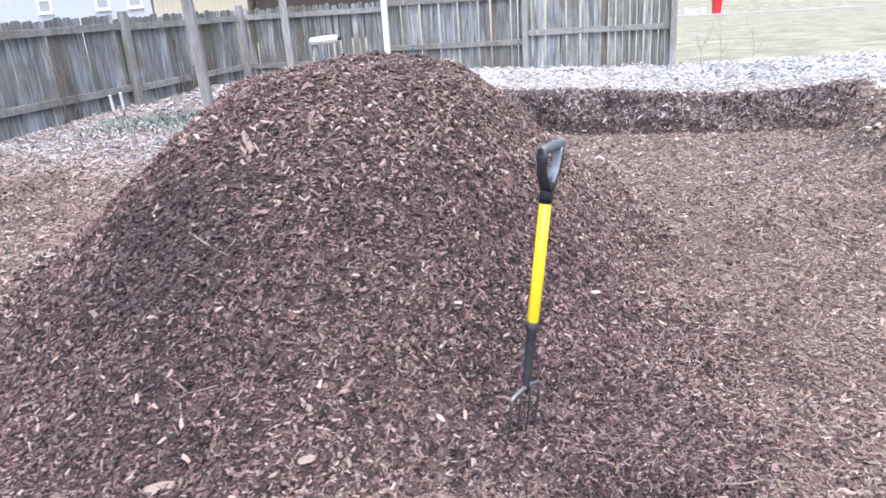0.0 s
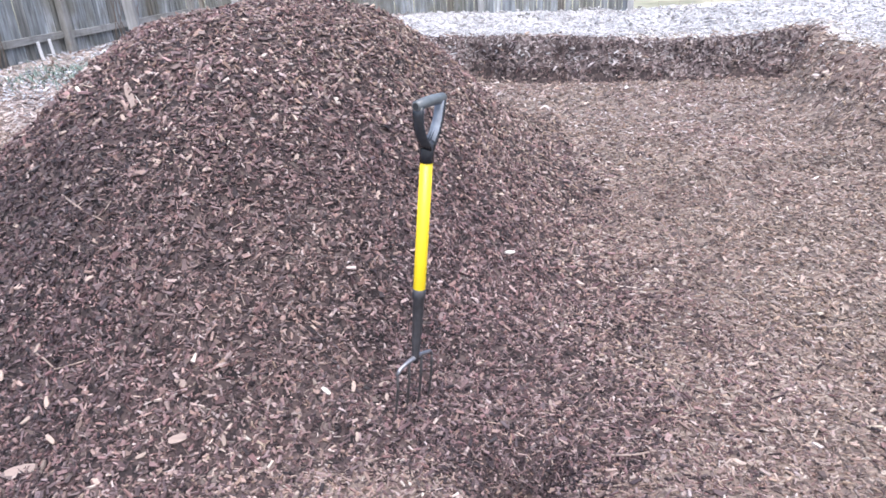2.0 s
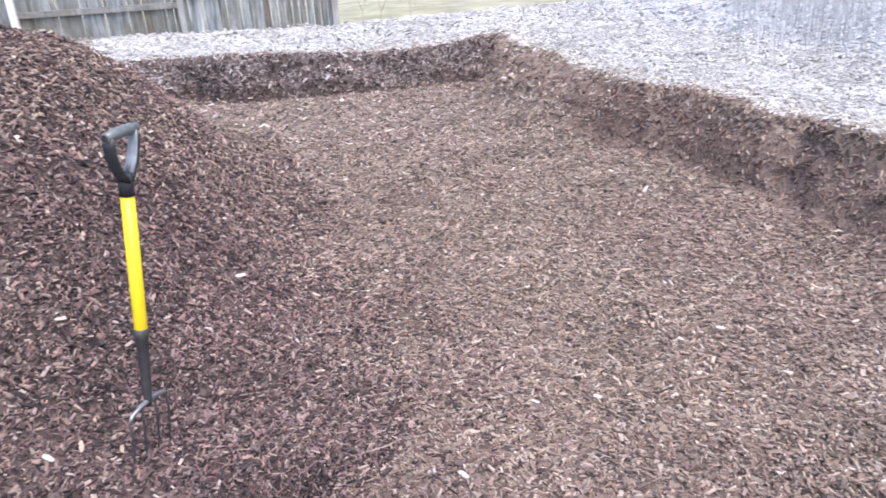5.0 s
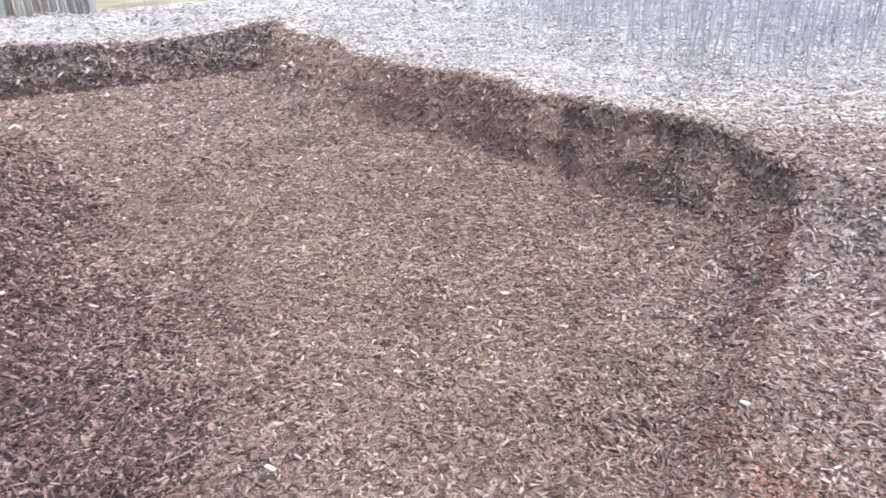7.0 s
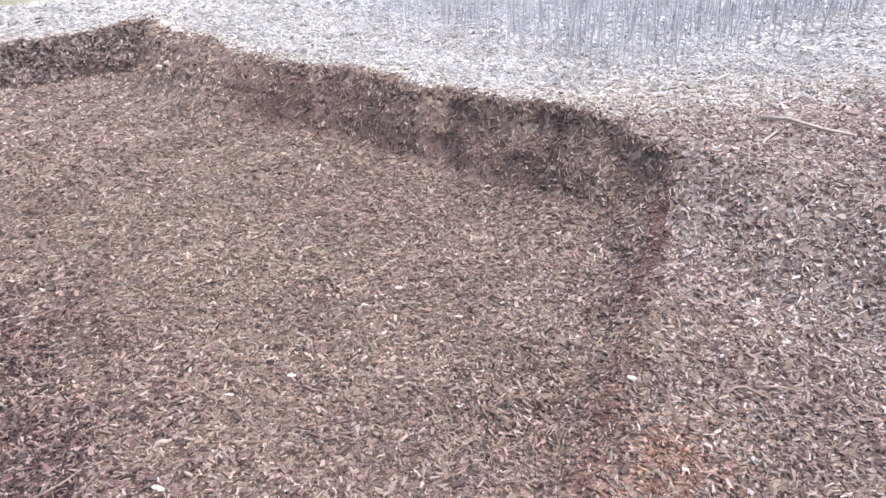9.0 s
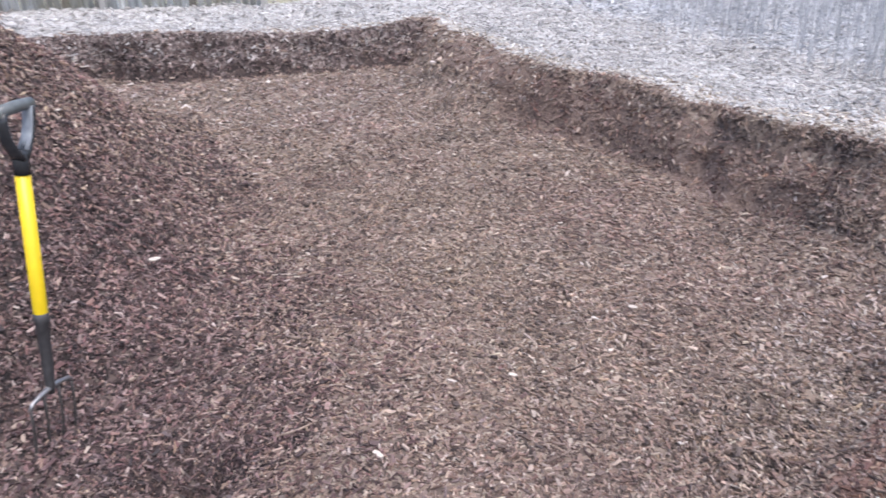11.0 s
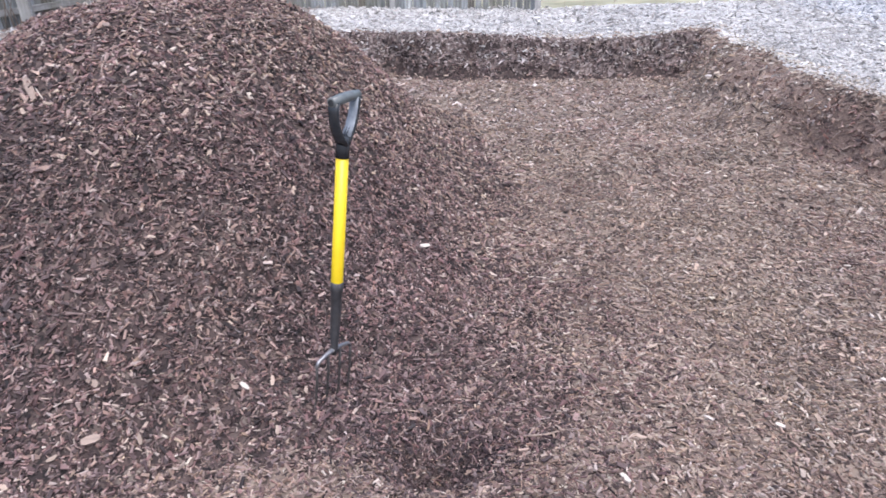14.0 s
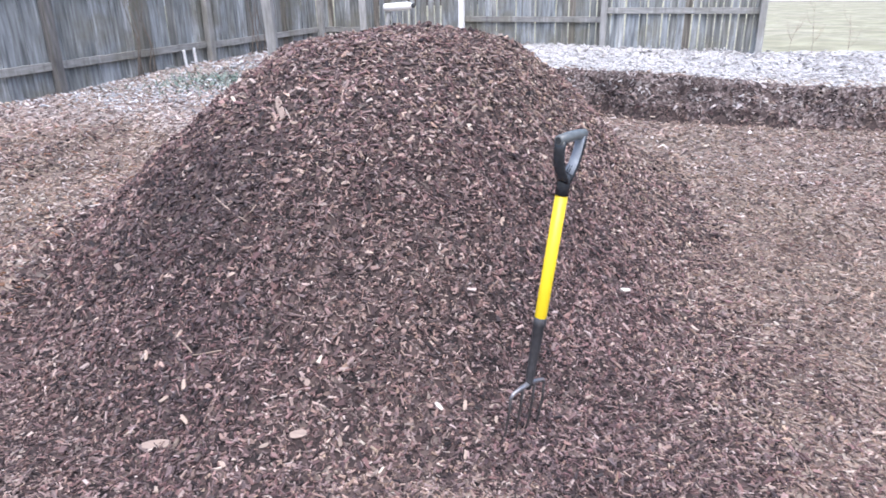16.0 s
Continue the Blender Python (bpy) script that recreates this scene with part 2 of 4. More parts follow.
weather(mat_post_dark, None, 0.6, 0.6)
weather(mat_post, None, 0.45, 0.4)
mat_white_post = plain_material("white_post_paint", (0.76, 0.76, 0.76), 0.6, 0, 0.08, 10)
mat_yellow = plain_material("yellow_fibreglass", (0.75, 0.555, 0.012), 0.35, 0, 0.05, 20, bump_m=0.0002)
mat_black = plain_material("black_plastic", (0.030, 0.034, 0.040), 0.26, 0, 0.25, 60, bump_m=0.0003)
mat_inner_sheen = plain_material("light_grey_handle_sheen", (0.27, 0.30, 0.34), 0.45, 0, 0.2, 60, bump_m=0.0003)
mat_grip = plain_material("grey_grip_plastic", (0.12, 0.135, 0.14), 0.3, 0, 0.2, 60, bump_m=0.0003)
mat_steel = plain_material("dark_painted_steel", (0.058, 0.058, 0.062), 0.5, 0.1, 0.3, 40, bump_m=0.0004)
mat_tine = plain_material("dusty_dark_steel", (0.052, 0.047, 0.046), 0.55, 0.1, 0.4, 60, bump_m=0.0005)
mat_worn = plain_material("worn_bare_steel", (0.33, 0.33, 0.34), 0.45, 0.8, 0.3, 60, bump_m=0.0005)
mat_siding = plain_material("pale_blue_siding", (0.50, 0.54, 0.61), 0.6, 0, 0.06, 3)
mat_trim = plain_material("white_trim", (0.8, 0.8, 0.8), 0.5, 0, 0.04, 6)
mat_tan = plain_material("cream_siding", (0.50, 0.47, 0.38), 0.6, 0, 0.06, 4)
mat_roof = plain_material("grey_shingles", (0.12, 0.12, 0.125), 0.9, 0, 0.25, 12, bump_m=0.01)
mat_dark = plain_material("dark_brown_boards", (0.06, 0.05, 0.045), 0.85, 0, 0.3, 6, (4, 4, 0.5))
mat_red = plain_material("red_plastic", (0.62, 0.025, 0.04), 0.45, 0, 0.08, 6)
mat_drive = plain_material("worn_concrete_drive", (0.36, 0.355, 0.33), 0.85, 0, 0.15, 2)
mat_concrete = plain_material("pale_concrete", (0.55, 0.54, 0.53), 0.85, 0, 0.12, 4)
mat_stalk = chip_material("grey_dry_stalks", [(0.0, (0.27, 0.28, 0.295)), (0.35, (0.36, 0.372, 0.395)), (0.7, (0.45, 0.465, 0.49)), (1.0, (0.60, 0.61, 0.63))], 0.9, 0.01)
mat_twig = plain_material("pale_twig_bark", (0.26, 0.20, 0.165), 0.85, 0, 0.3, 40)
mat_driftwood = plain_material("pale_driftwood", (0.43, 0.385, 0.33), 0.9, 0, 0.3, 30, (3, 3, 0.6))
mat_tub = plain_material("white_plastic", (0.78, 0.77, 0.74), 0.5, 0, 0.08, 20)
mat_glass, _n, _l, _b = material("window_glass")
_b.inputs["Base Color"].default_value, _b.inputs["Roughness"].default_value = (0.36, 0.39, 0.43, 1), 0.12


# ---- parts ----
def part(name, bm, mat, parent=None, label=""):
    """Links a bmesh as one mesh object under a thing or a part."""
    me = bpy.data.meshes.new(name)
    bm.to_mesh(me)
    bm.free()
    me.materials.append(mat)
    ob = new(name, me)
    ob.parent = parent
    return tagged(ob, label)


def box(bm, cx, cy, cz, sx, sy, sz, bevel=0.0, m=None):
    r = bmesh.ops.create_cube(bm, size=1, matrix=Matrix.Translation((cx, cy, cz)) @ Matrix.Diagonal((sx, sy, sz, 1)))
    vs = r["verts"]
    if bevel:
        es = list({e for v in vs for e in v.link_edges})
        vs = bmesh.ops.bevel(bm, geom=es, offset=bevel, segments=2, affect="EDGES", profile=0.6)["verts"]
    if m is not None:
        bmesh.ops.transform(bm, matrix=m, verts=[v for v in vs])
    return vs


def tube(bm, rings, sides=16, flat=(1.0, 1.0), cap=True):
    """A tube through rings of (centre, radius)."""
    prev, first = None, None
    pts = [Vector(c) for c, _ in rings]
    up = None
    for i, (c, r) in enumerate(rings):
        d = (pts[min(i + 1, len(pts) - 1)] - pts[max(i - 1, 0)]).normalized()
        if up is None:
            up = Vector((0, 1, 0)) if abs(d.y) < 0.9 else Vector((1, 0, 0))
        a = (up - d * up.dot(d)).normalized()
        up = a
        b = d.cross(a)
        ring = [bm.verts.new(pts[i] + a * (math.cos(k * 2 * math.pi / sides) * r * flat[0]) + b * (math.sin(k * 2 * math.pi / sides) * r * flat[1])) for k in range(sides)]
        if prev:
            for k in range(sides):
                f = bm.faces.new((prev[k], prev[(k + 1) % sides], ring[(k + 1) % sides], ring[k]))
                f.smooth = True
        else:
            first = ring
        prev = ring
    if cap:
        bm.faces.new(prev)
        bm.faces.new(list(reversed(first)))


def empty(name, m=None):
    ob = new(name)
    ob.empty_display_size = 0.1
    if m is not None:
        ob.matrix_basis = m
    return ob


# ---- the lie of the land ----
def fence_line(y):
    """The side fence runs a little slantwise."""
    return -6.05 + 0.118 * (np.asarray(y, float) - 7.5)


def bay_depth(x, y):
    """How far a place lies inside the dug-out bay; negative on the bank."""
    wob = 0.22 * fbm(x * 0.9, y * 0.9, 3) + 0.26 * fbm(x * 3.1, y * 3.1, 5)
    back = 8.50 - y - 0.12 * x
    right = 3.20 - 0.40 * step(4.3, 5.2, y) - x
    near = (y - 1.133) * 0.864 - (x - 1.85) * 0.503 + 0.06
    side = -0.11 * np.logaddexp(-right / 0.11, -near / 0.11)
    return np.minimum(back, side) + wob * (1 - 0.55 * near_side(x, y))


def near_side(x, y):
    """One along the soft bank next to the path, nought along the cut banks."""
    return step(0.05, -0.6, (y - 1.133) * 0.864 - (x - 1.85) * 0.503 - np.minimum(8.5 - y - 0.12 * x, 3.2 - x))


def gentle(x, y):
    """One along the stretch of the right bank that has slid down to a slope."""
    return step(4.7, 5.6, y) * step(-0.3, 0.3, (8.5 - y - 0.12 * x) - (2.8 - x))


def slid(x, y):
    """One where the back bank has slid down beside the mound."""
    return step(-0.9, -1.7, x) * step(6.5, 7.5, y)


def undercut(x, y, z):
    """How far the cut faces lean out at the top and are hollowed at the foot."""
    h = 0.03
    d = bay_depth(x, y)
    gxx, gyy = (bay_depth(x + h, y) - bay_depth(x - h, y)) / (2 * h), (bay_depth(x, y + h) - bay_depth(x, y - h)) / (2 * h)
    w = np.exp(-((d - 0.05) / 0.12) ** 2) * (1 - near_side(x, y)) * (1 - gentle(x, y)) * (1 - slid(x, y)) * (0.15 + 0.85 * step(5.5, 7.0, y)) * (0.3 + 1.1 * vnoise(x * 2.7, y * 2.7, 81))
    w = w * (np.asarray(y) < 9.3) * (np.asarray(x) > -2.2)
    off = 0.17 * w * (np.clip((z - 0.02) / 0.45, 0, 1) - 0.35)
    return x + gxx * off, y + gyy * off


def pit(x, y):
    """A small hole where a forkful was taken, beside the fork."""
    return 0.22 * np.exp(-(((x + 0.11) / 0.15) ** 2 + ((y - 1.93) / 0.12) ** 2)) + 0.05 * np.exp(-(((x + 0.05) / 0.25) ** 2 + ((y - 1.8) / 0.2) ** 2))


def land(x, y):
    x, y = np.asarray(x, float), np.asarray(y, float)
    plateau = 0.46 + 0.06 * np.exp(-(((x - 3.5) / 1.3) ** 2 + ((y - 2.3) / 1.1) ** 2)) + 0.10 * fbm(x * 0.8, y * 0.8, 11)
    plateau = plateau + 0.05 * step(0.8, -1.2, x) * step(7.5, 8.5, y) - 0.05 * np.exp(-((x - 1.6) / 0.7) ** 2) * step(7.5, 8.5, y)
    plateau = plateau - 0.35 * step(3.25, 2.55, x) * step(2.5, 1.7, y)
    plateau = plateau + 0.06 * np.exp(-(((x - 2.85) / 0.35) ** 2 + ((y - 8.3) / 0.35) ** 2))
    plateau = plateau - 0.14 * step(-4.35, -4.08, x + 0.25 * fbm(x * 2.5, y * 2.5, 13)) * step(-3.0, -3.4, x) * step(5.0, 4.5, y)
    d = bay_depth(x, y)
    soft = near_side(x, y)
    wall = step(0.0, 0.07 + 0.14 * soft + (0.15 + 0.45 * soft) * step(2.55, 2.95, x) * step(2.6, 2.1, y) + (0.32 + 0.45 * step(8.0, 6.8, y)) * gentle(x, y) + 0.6 * slid(x, y), d)
    lip = 0.04 + 0.12 * vnoise(x * 2.6, y * 2.6, 91) + (0.10 + 0.22 * vnoise(x * 2.6, y * 2.6, 92)) * step(4.0, 3.1, y)
    foot = 0.14 + 0.15 * vnoise(x * 3.3, y * 3.3, 93)
    drop = 0.08 + 0.24 * vnoise(x * 2.1, y * 2.1, 95)
    lipped = lip * step(0.0, 0.06, d) + (1 - drop - lip) * step(-0.03, 0.34, d) + drop * step(foot, foot + 0.08, d)
    right_side = step(6.6, 5.8, y) * (1 - soft) * (1 - gentle(x, y))
    wall = wall * (1 - right_side) + lipped * right_side
    ledge = 0.13 + 0.10 * vnoise(x * 3.3, y * 3.3, 97)
    worn = 0.24 * step(0.0, 0.05, d) + 0.50 * step(-0.02, 0.26, d) + 0.26 * step(ledge, ledge + 0.05, d)
    back_side = step(6.6, 7.2, y) * (1 - gentle(x, y)) * (1 - slid(x, y))
    wall = wall * (1 - back_side) + worn * back_side
    left = step(-3.7, -1.9, x - 0.25 * (y - 2.5))
    inside = wall * left
    slump = 0.16 * np.exp(-(d / 0.22) ** 2) * (1 - soft) * vnoise(x * 2.2, y * 2.2, 23) * (1 - 0.8 * step(7.0, 7.8, y))
    floor = 0.02 + 0.08 * fbm(x * 0.7, y * 0.7, 21) + slump
    floor = floor + 0.05 * np.exp(-(((x - 1.0) / 0.30) ** 2 + ((y - 4.6) / 0.06) ** 2))
    floor = floor + 0.13 * np.exp(-(((x - 3.0) / 0.5) ** 2 + ((y - 2.15) / 0.5) ** 2))
    floor = floor - pit(x, y)
    z = plateau * (1 - inside) + floor * inside
    z = z - 0.026 * np.clip(y - 12.2, 0, 50) + 0.072 * np.clip(y - 62.2, 0, 18)
    return z + 0.035 * fbm(x * 5, y * 5, 31) + 0.030 * fbm(x * 17, y * 17, 33, 2)


def cone(x, y):
    """Height on the bare shape of the heap: a rounded cone with its own slopes on four sides, below nought past its toe."""
    dx, dy = np.asarray(x, float) + 1.436, np.asarray(y, float) - 3.739
    c, s = math.cos(-0.15), math.sin(-0.15)
    dx, dy = dx * c + dy * s, -dx * s + dy * c
    u = np.abs(dx) / np.where(dx < 0, 0.997, 0.727)
    v = np.abs(dy) / np.where(dy < 0, 1.026, 1.59)
    r = (u ** 2.165 + v ** 2.165) ** (1 / 2.165)
    return 1.296 - ((r ** 3.078 + 0.787 ** 3.078) ** (1 / 3.078) - 0.787)


def mound(x, y):
    """The heap, with a soft toe, lumps and the hole beside the fork."""
    x, y = np.asarray(x, float), np.asarray(y, float)
    toe = 0.085 * np.exp(-(((x + 0.50) / 0.22) ** 2 + ((y - 2.05) / 0.17) ** 2))
    w = 0.075 + 0.075 * step(-1.2, -0.3, x) * step(2.2, 3.0, y)
    rough = 0.14 * fbm(x * 1.6, y * 1.6, 41) + 0.09 * fbm(x * 5.5, y * 5.5, 43) + 0.045 * fbm(x * 15, y * 15, 45, 2)
    return w * np.logaddexp(0, cone(x, y) / w) + rough + toe - 0.012 - pit(x, y)


def top(x, y):
    return np.maximum(land(x, y), mound(x, y))


def pale_share(x, y):
    """How pale the chips are: fully bleached on the old surface, strewn in the bay, partly to paint in light."""
    w = 0.5 * fbm(x * 1.3, y * 1.3, 51)
    d = bay_depth(x, y) + 0.4 * w
    line = (y - 1.95 + 0.55 * (x - 3.2)) + 0.8 * w
    old = step(0.02, -0.16, d) * step(-0.55, 0.2, line) * step(1.9, 2.5, x + 9 * (y > 6.5))
    left = 0.85 * step(-2.6, -3.4, x + 0.25 * (4 - y)) * step(4.0, 5.5, y + 1.6 * w)
    left = left * (1 - 0.9 * np.exp(-((x + 4.25) / 0.3) ** 2) * step(5.1, 4.6, y))
    left = np.maximum(left, np.exp(-(((x + 3.75) / 0.45) ** 2 + ((y - 6.0) / 0.8) ** 2)))
    strewn = 0.24 * step(-2.3, -3.2, x) * step(2.0, 2.8, y)
    strewn = np.maximum(strewn, (0.46 + 0.36 * step(2.3, 3.1, x)) * step(1.5, 2.2, x) * step(0.0, -0.08, d) * step(2.6, 1.8, y))
    # greyish chips on the back bank's upper face, which also paint in its light
    strewn = np.maximum(strewn, 0.16 * step(6.8, 7.3, y) * step(0.0, 0.03, d) * step(0.16, 0.10, d))
    strewn = np.maximum(strewn, 0.30 * step(4.2, 6.5, y) * step(0.25, 0.6, d))
    # lighter chips brighten the soft bank's slope through colour
    strewn = np.maximum(strewn, 0.40 * near_side(x, y) * step(0.02, 0.1, d) * step(0.7, 0.4, d) * step(1.7, 2.2, x))
    strewn = np.maximum(strewn, 0.14 * gentle(x, y) * step(0.9, 0.5, d))
    return np.maximum(np.maximum(old, left), strewn)


def damp_shade_share(x, y):
    """Where damp chips lie: fresh on the heap and the cut faces, and as painted shade past its toe, in the hole and
    along the banks' foot.
    """
    # the wide fade past the toe paints the heap's shadow onto the floor
    edge = step(-2.1 + 1.15 * step(2.2, 3.5, y), 0.1 + 0.1 * step(2.2, 3.5, y), cone(x, y) + 0.5 * fbm(x * 2, y * 2, 57) + 0.25 * fbm(x * 6, y * 6, 56))
    heap = edge * step(-4.1, -2.6, x + 0.4 * fbm(x * 2, y * 2, 58)) * step(6.3, 5.3, y)
    # fewer dark chips on the top and right flank: their light painted in
    heap = heap * (1 - 0.40 * step(0.70, 1.15, mound(x, y))) * (1 - 0.35 * step(-1.3, -0.6, x) * step(3.0, 4.0, y))
    heap = heap * (1 - 0.65 * np.exp(-(((x + 0.60) / 0.48) ** 2 + ((y - 1.72) / 0.27) ** 2)))
    d = bay_depth(x, y)
    side = (1 - near_side(x, y)) * (1 - gentle(x, y))
    back = np.asarray(y) > 6.5
    # dark chips low on the cut banks stand in for the undercut's shade
    cut = side * np.where(back, step(-0.06, 0.0, d) * step(0.34, 0.24, d), 0.22 * step(2.2, 3.0, y) * step(0.02, 0.14, d) * step(0.45, 0.32, d) * step(0.3, 0.65, vnoise(x * 3.1, y * 3.1, 87) + 0.4 * step(0.2, 0.35, d)))
    cut = np.maximum(cut, 0.8 * slid(x, y) * step(-0.05, 0.05, d) * step(0.75, 0.55, d))
    # the hole's own shade, put in as darker chips
    hole = np.exp(-(((x + 0.08) / 0.25) ** 2 + ((y - 1.9) / 0.2) ** 2))
    small_bank = 0.65 * np.exp(-((x + 4.25 + 0.2 * fbm(x * 3, y * 3, 55)) / 0.28) ** 2) * step(3.2, 3.6, y) * step(5.1, 4.6, y)
    return np.clip(np.maximum(np.maximum(heap, small_bank), np.maximum(0.9 * cut, hole)), 0, 1)


def bank_face(x, y):
    """One on the slope of the right bank, where fine soil has run down."""
    d = bay_depth(x, y)
    return step(0.03, 0.09, d) * step(0.42, 0.30, d) * step(2.3, 2.9, y) * step(7.4, 6.6, y) * (1 - near_side(x, y))


def riser(x, y):
    """One on the small reddish step between the bay and the path."""
    return near_side(x, y) * np.exp(-((bay_depth(x, y) - 0.045) / 0.055) ** 2) * step(0.4, 0.8, y)


def grid_mesh(name, xs, ys, z, keep, mats, index):
    """A sheet over a lattice of places, with one material number a face."""
    nx, ny = len(xs), len(ys)
    gx, gy = np.meshgrid(xs, ys)
    if name == "ground":
        gx, gy = undercut(gx, gy, z)
    co = np.stack([gx, gy, z], -1).reshape(-1, 3)
    i = np.arange(nx * ny).reshape(ny, nx)
    quads = np.stack([i[:-1, :-1], i[:-1, 1:], i[1:, 1:], i[1:, :-1]], -1)
    k = keep.ravel()
    quads, idx = quads.reshape(-1, 4)[k], index.ravel()[k]
    used, inverse = np.unique(quads, return_inverse=True)
    co, quads = co[used], inverse.reshape(-1, 4)
    return raw_mesh(name, co, quads, mats, idx, True)


def raw_mesh(name, co, quads, mats, idx=None, smooth=False):
    me = bpy.data.meshes.new(name)
    me.vertices.add(len(co))
    me.vertices.foreach_set("co", np.ascontiguousarray(co, dtype=np.float32).ravel())
    me.loops.add(quads.size)
    me.loops.foreach_set("vertex_index", quads.astype(np.int32).ravel())
    me.polygons.add(len(quads))
    me.polygons.foreach_set("loop_start", np.arange(0, quads.size, 4, dtype=np.int32))
    for m in mats:
        me.materials.append(m)
    if idx is not None:
        me.polygons.foreach_set("material_index", idx.astype(np.int32))
    me.polygons.foreach_set("use_smooth", np.full(len(quads), smooth))
    me.update(calc_edges=True)
    me.validate()
    return me


def spread(a, b, n, power):
    return a + (b - a) * np.linspace(0, 1, n) ** power


xs = np.concatenate([spread(-600, -7, 24, 0.18)[:-1], np.arange(-7, -3.5, 0.12), np.arange(-3.5, 4.6, 0.045), np.arange(4.6, 9, 0.15), spread(9, 600, 24, 5)])
ys = np.concatenate([spread(-600, -3, 16, 0.18)[:-1], np.arange(-3, 0.2, 0.12), np.arange(0.2, 9.2, 0.045), np.arange(9.2, 13, 0.12), spread(13, 900, 34, 4)])
gx, gy = np.meshgrid(xs, ys)
mx, my = np.meshgrid((xs[1:] + xs[:-1]) / 2, (ys[1:] + ys[:-1]) / 2)
lawn_edge = 11.75 + 0.5 * fbm(mx * 1.5, my * 1.5, 61) - 0.06 * np.clip(mx - 1, 0, 20)
zone = np.where(pale_share(mx, my) > 0.5, np.where((mx < -2) | ((mx > 0) & (my - 1.95 + 0.55 * (mx - 3.2) < 0.4) & (my < 3)), 5, 1), 0)
# the darkest bed also paints shade along the back bank's foot and in the hole
zone = np.where((zone == 0) & (damp_shade_share(mx, my) > 0.5), np.where(my > 7, np.where(bay_depth(mx, my) < 0.2, 4, 3), np.where(mound(mx, my) > land(mx, my) - 0.1, 3, 0)), zone)
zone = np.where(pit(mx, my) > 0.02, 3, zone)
zone = np.where(bank_face(mx, my) > 0.5, 6, np.where(riser(mx, my) > 0.4, 7, zone))
zone = np.where((zone == 1) & (mx > 5.1) & (my > 3.3), 8, zone)
zone = np.where((my > lawn_edge) | (mx < fence_line(my) - 0.1) | (mx > 14) | (my < -8), 2, zone)
ground = new("ground", grid_mesh("ground", xs, ys, land(gx, gy), np.ones(mx.shape, bool), [bed_dry, bed_pale, mat_lawn, bed_damp_shade, bed_cut, bed_faded, bed_soil, bed_russet, bed_stony], zone))
tagged(ground, "brown wood-chip mulch ground with a dug-out bay, bleached banks and winter lawn", "ground", kind="structure")

px, py = np.arange(-4.4, 0.9, 0.035), np.arange(1.2, 7.2, 0.035)
gx, gy = np.meshgrid(px, py)
mx, my = np.meshgrid((px[1:] + px[:-1]) / 2, (py[1:] + py[:-1]) / 2)
heap = new("mulch_mound", grid_mesh("mulch_mound", px, py, mound(gx, gy), mound(mx, my) > land(mx, my) - 0.06, [bed_damp_shade], np.zeros(mx.shape, int)))
tagged(heap, "tall rounded mound of damp dark brown wood-chip mulch", "mulch mound")


# ---- loose chips ----
QUADS = np.array([[4, 5, 6, 7], [0, 1, 5, 4], [1, 2, 6, 5], [2, 3, 7, 6], [3, 0, 4, 7]])


def normals(x, y, h=0.02):
    gxx, gyy = (top(x + h, y) - top(x - h, y)) / (2 * h), (top(x, y + h) - top(x, y - h)) / (2 * h)
    nn = np.stack([-gxx, -gyy, np.ones_like(gxx)], -1)
    return nn / np.linalg.norm(nn, axis=1, keepdims=True)


def chip_coords(p, nn, grow, chunky, rng):
    """Eight corners for each chip: a tapered sliver or a stubby chunk laid on the slope, a little tilted. chunky: the share of stubby ones."""
    n = len(p)
    stub = rng.random(n) < chunky
    nn = nn + np.where(stub, 0.50, 0.40)[:, None] * rng.normal(size=(n, 3))
    nn /= np.linalg.norm(nn, axis=1, keepdims=True)
    t = np.cross(nn, rng.normal(size=(n, 3)))
    t /= np.linalg.norm(t, axis=1, keepdims=True)
    b = np.cross(nn, t)
    kind = rng.random(n)
    thin = ~stub & (kind < 0.42)
    ln = np.where(thin, rng.uniform(0.022, 0.056, n), np.clip(rng.lognormal(-4.02, 0.42, n), 0.008, 0.046))
    wd = np.where(thin, rng.uniform(0.0035, 0.007, n), ln * np.where(stub, rng.uniform(0.28, 0.66, n), rng.uniform(0.20, 0.48, n)))
    ln, wd = ln * grow, wd * grow
    th = np.where(stub, rng.uniform(0.004, 0.0095, n), rng.uniform(0.0025, 0.006, n)) * grow
    e1, e2 = rng.uniform(0.35, 1.0, n), rng.uniform(0.25, 1.0, n)
    skew = rng.uniform(-0.35, 0.35, n) * wd
    lift = th * rng.uniform(-0.4, 2.2, n)
    bow = ln * rng.uniform(-0.08, 0.12, n)
    out = np.empty((n, 8, 3))
    for k, (sx, sy, sz) in enumerate([(-1, -1, -1), (1, -1, -1), (1, 1, -1), (-1, 1, -1), (-1, -1, 1), (1, -1, 1), (1, 1, 1), (-1, 1, 1)]):
        w = wd * (e1 if sx < 0 else e2) * 0.5 * sy + (skew if sx > 0 else -skew)
        zz = th * 0.5 * sz + lift + (bow if sx * sy > 0 else 0)
        out[:, k] = p + t * (0.5 * sx * ln)[:, None] + b * w[:, None] + nn * zz[:, None]
    return out


